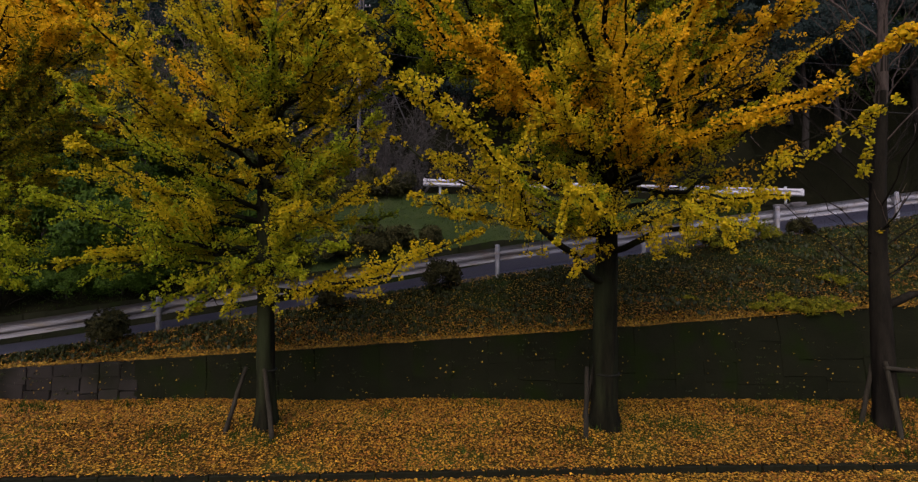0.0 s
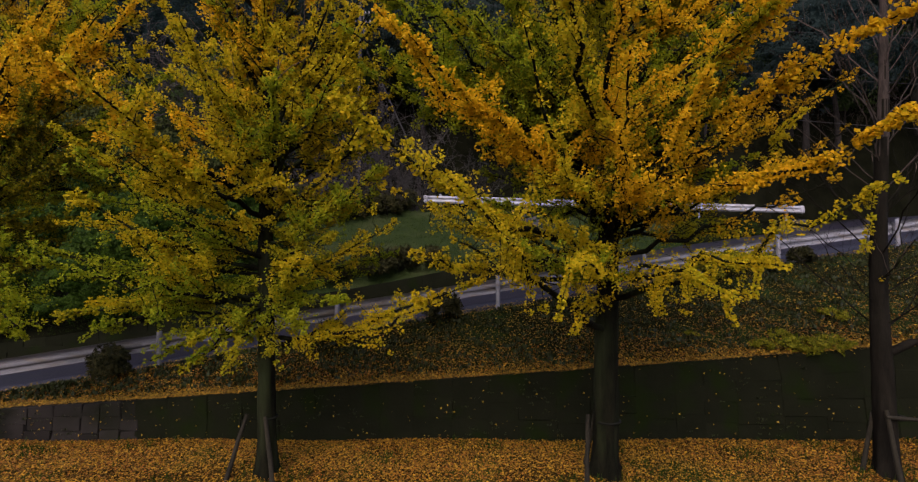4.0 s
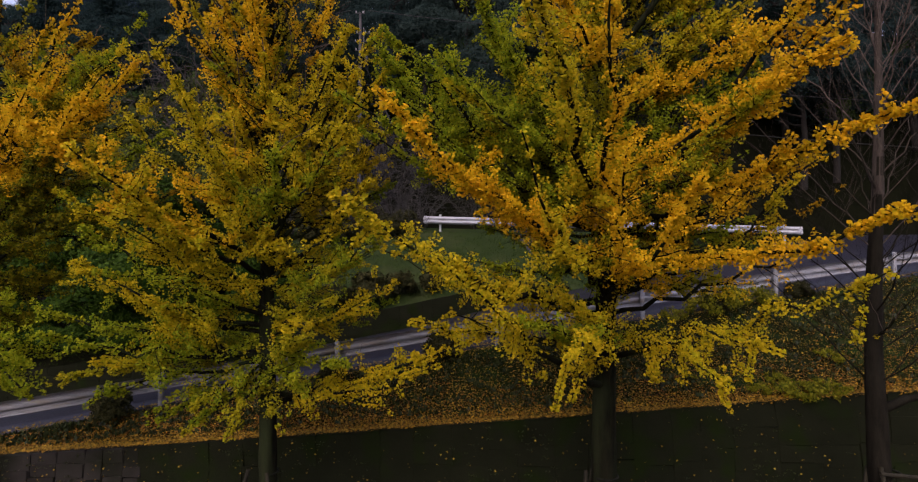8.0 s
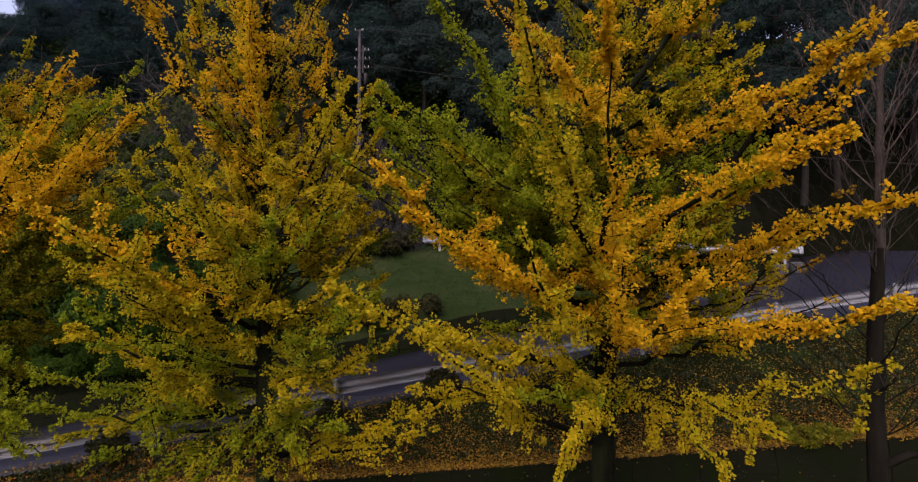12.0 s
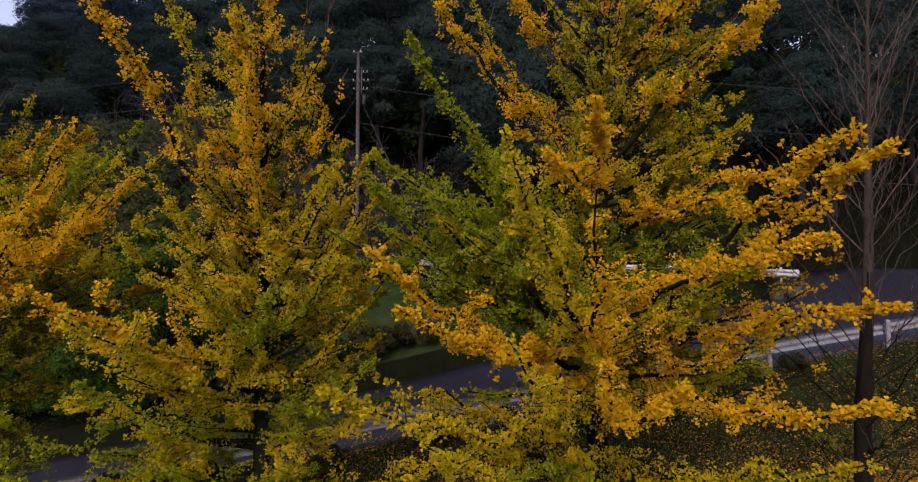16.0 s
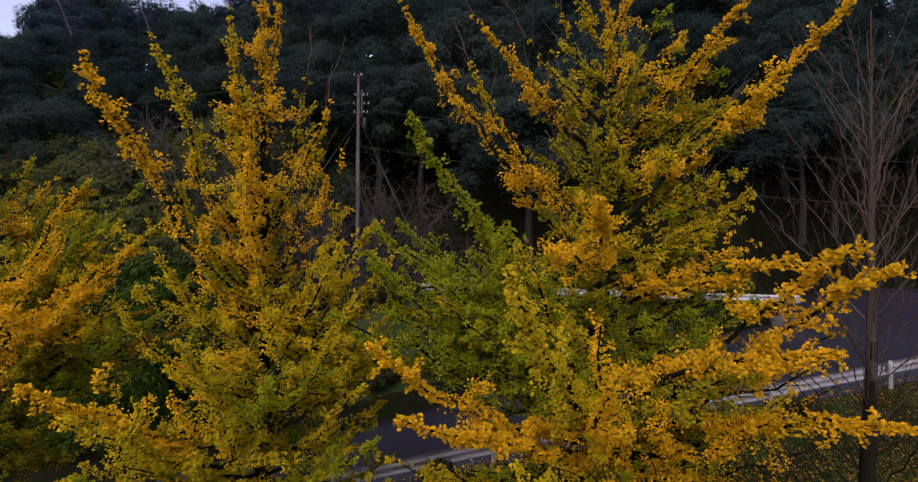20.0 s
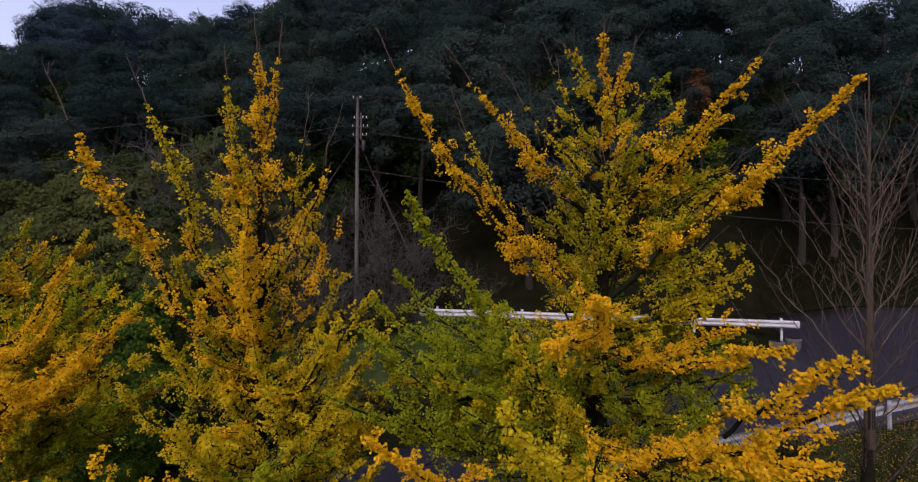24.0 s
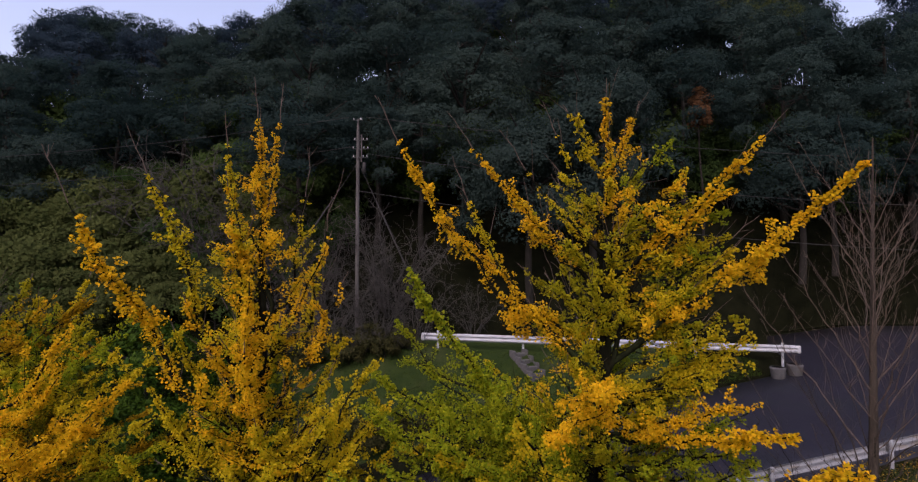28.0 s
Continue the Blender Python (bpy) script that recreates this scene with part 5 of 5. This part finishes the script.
def lawn_green(n):
    x, y = rng.uniform(-13, 13, n), rng.uniform(7.5, 10.0, n)
    green = 0.5 + 0.5 * np.sin(x * 1.9 + 1) * np.sin(y * 2.7 + x)
    foot = np.min([np.hypot(x - a, y - b) for a, b in ((-3.26, 8.55), (2.5, 8.5), (7.25, 8.45))], 0) < 0.6
    keep = (green > 0.8) | foot | (rng.random(n) < 0.08)
    return np.stack([x, y, lawn_z(x, y)], -1)[keep]


def bank_green(n):
    x = rng.uniform(-14, 15, n)
    y = 10.6 + (rail_y(x) - 10.6) * rng.random(n)
    keep = rng.random(n) < 0.35 + 0.5 * np.sin(x * 0.9 + y * 1.7) ** 2
    return np.stack([x, y, bank_z(x, y)], -1)[keep]


def slope_green(n):
    x = rng.uniform(-14, 14, n)
    y = verge_y(x) + 0.5 + (23.5 - verge_y(x) - 0.5) * rng.random(n)
    return np.stack([x, y, slope_z(x, y) - 0.01], -1)


tufts("grass_tufts", 2600, 0.05, lawn_green, GRASS, "green grass tufts showing between the fallen leaves")
tufts("grass_tufts", 3000, 0.06, bank_green, IVY, "dark ground-cover plants on the bank", (0.05, 0.13), OVAL)


def wall_green(n):
    x = rng.uniform(-13, 14, n)
    t = rng.random(n)
    keep = np.sin(x * 1.3) + np.sin(x * 3.1 + 5 * t) + rng.normal(0, 0.5, n) > 0.5
    return np.stack([x, 10.03 + 0.1 * wall_z(x) * t, 0.05 + (wall_z(x) - 0.08) * t], -1)[keep]


tufts("moss_tufts", 700, 0.04, wall_green, IVY, "small mossy plants in the joints of the stone wall", (0.02, 0.05), OVAL)
tufts("grass_tufts", 9000, 0.12, slope_green, GRASS, "mown dark green grass on the slope above the road", (0.05, 0.12))


# ---------------------------------------------------------------- retaining walls, stone by stone
def stone_mesh(w, h, d, bulge, edge):
    """A roughly dressed block with chamfered, uneven edges; its face looks towards -y."""
    bm = bevel_box((w, d, h), (0, 0, 0), min(edge, 0.1 * h))
    for v in bm.verts:
        v.co += Vector(rng.normal(0, 0.009, 3))
        if v.co.y < -d * 0.4:
            v.co.y -= bulge
    return bm


def stone_wall(name, label, x0, x1, face_y, foot_z, head_z, course, width, depth, mat, lean=0.0, yaw=0.0, edge=0.009):
    wall = thing(name, label, "wall", kind="structure")
    gx = np.arange(x0, x1 + 0.01, 0.75)
    verts = []
    for x in gx:
        a, b = foot_z(x) - 0.3, head_z(x) - 0.03
        fy = face_y(x)
        verts += [(x, fy + 0.06, a), (x, fy + 0.06 + lean * (b - a), b), (x, fy + depth + 0.1, b), (x, fy + depth + 0.1, a)]
    faces = [(i * 4 + k, i * 4 + 4 + k, i * 4 + 4 + (k + 1) % 4, i * 4 + (k + 1) % 4) for i in range(len(gx) - 1) for k in range(4)]
    faces += [(0, 1, 2, 3), tuple((len(gx) - 1) * 4 + k for k in (3, 2, 1, 0))]
    mesh_object("core", np.array(verts), faces, JOINT, wall, "dark mortar bed")
    x = x0
    while x < x1 - 0.2:
        w = width * rng.uniform(0.75, 1.3)
        xc = x + w / 2
        low_z, high_z = foot_z(xc) - 0.12, head_z(xc)
        n = max(1, round((high_z - low_z) / course))
        cuts = np.linspace(low_z, high_z, n + 1)
        cuts[1:-1] += rng.uniform(-0.1, 0.1, n - 1)
        slope = math.degrees(math.atan((head_z(xc + 0.3) - head_z(xc - 0.3)) / 0.6))
        for k in range(n):
            h = cuts[k + 1] - cuts[k]
            shift = rng.uniform(-0.1, 0.1) * w if n > 1 and k < n - 1 else 0
            ob = part("stone", stone_mesh((w + 0.004) / math.cos(radians(yaw)), h + (0.06 if k == n - 1 else 0.002), 0.22, rng.uniform(0, 0.008 + edge), edge), mat, wall)
            zc = (cuts[k] + cuts[k + 1]) / 2 - (0.03 if k == n - 1 else 0)
            ob.matrix_basis = pose(xc + shift * 0.12, face_y(xc) + 0.11 + lean * (zc - foot_z(xc)), zc, rng.uniform(-0.4, 0.4) - math.degrees(lean) * 0.9, -slope * (k == n - 1), yaw + rng.uniform(-0.4, 0.4))
        x += w
    return wall


stone_wall("retaining_wall", "mossy dark stone retaining wall below the leafy bank", -6.5, 14.5, lambda x: 10.05, lambda x: 0.05, lambda x: float(wall_z(np.float64(x))), 0.46, 0.78, 0.3, STONE, 0.1, 0.0, 0.005)
stone_wall("retaining_wall", "rough grey rubble stretch of the low retaining wall", -14.5, -6.5, lambda x: 10.05, lambda x: 0.05, lambda x: float(wall_z(np.float64(x))), 0.27, 0.44, 0.3, STONE_GREY, 0.1, 0.0, 0.018)
stone_wall("verge_wall", "low dry stone wall beside the road", -16.0, 4.6, lambda x: float(verge_y(np.float64(x))) + 0.16, lambda x: float(verge_z(np.float64(x))), lambda x: float(verge_z(np.float64(x)) + max(bank_wall(np.float64(x)), 0.14)), 0.28, 0.45, 0.25, STONE, 0.1, 15.0)
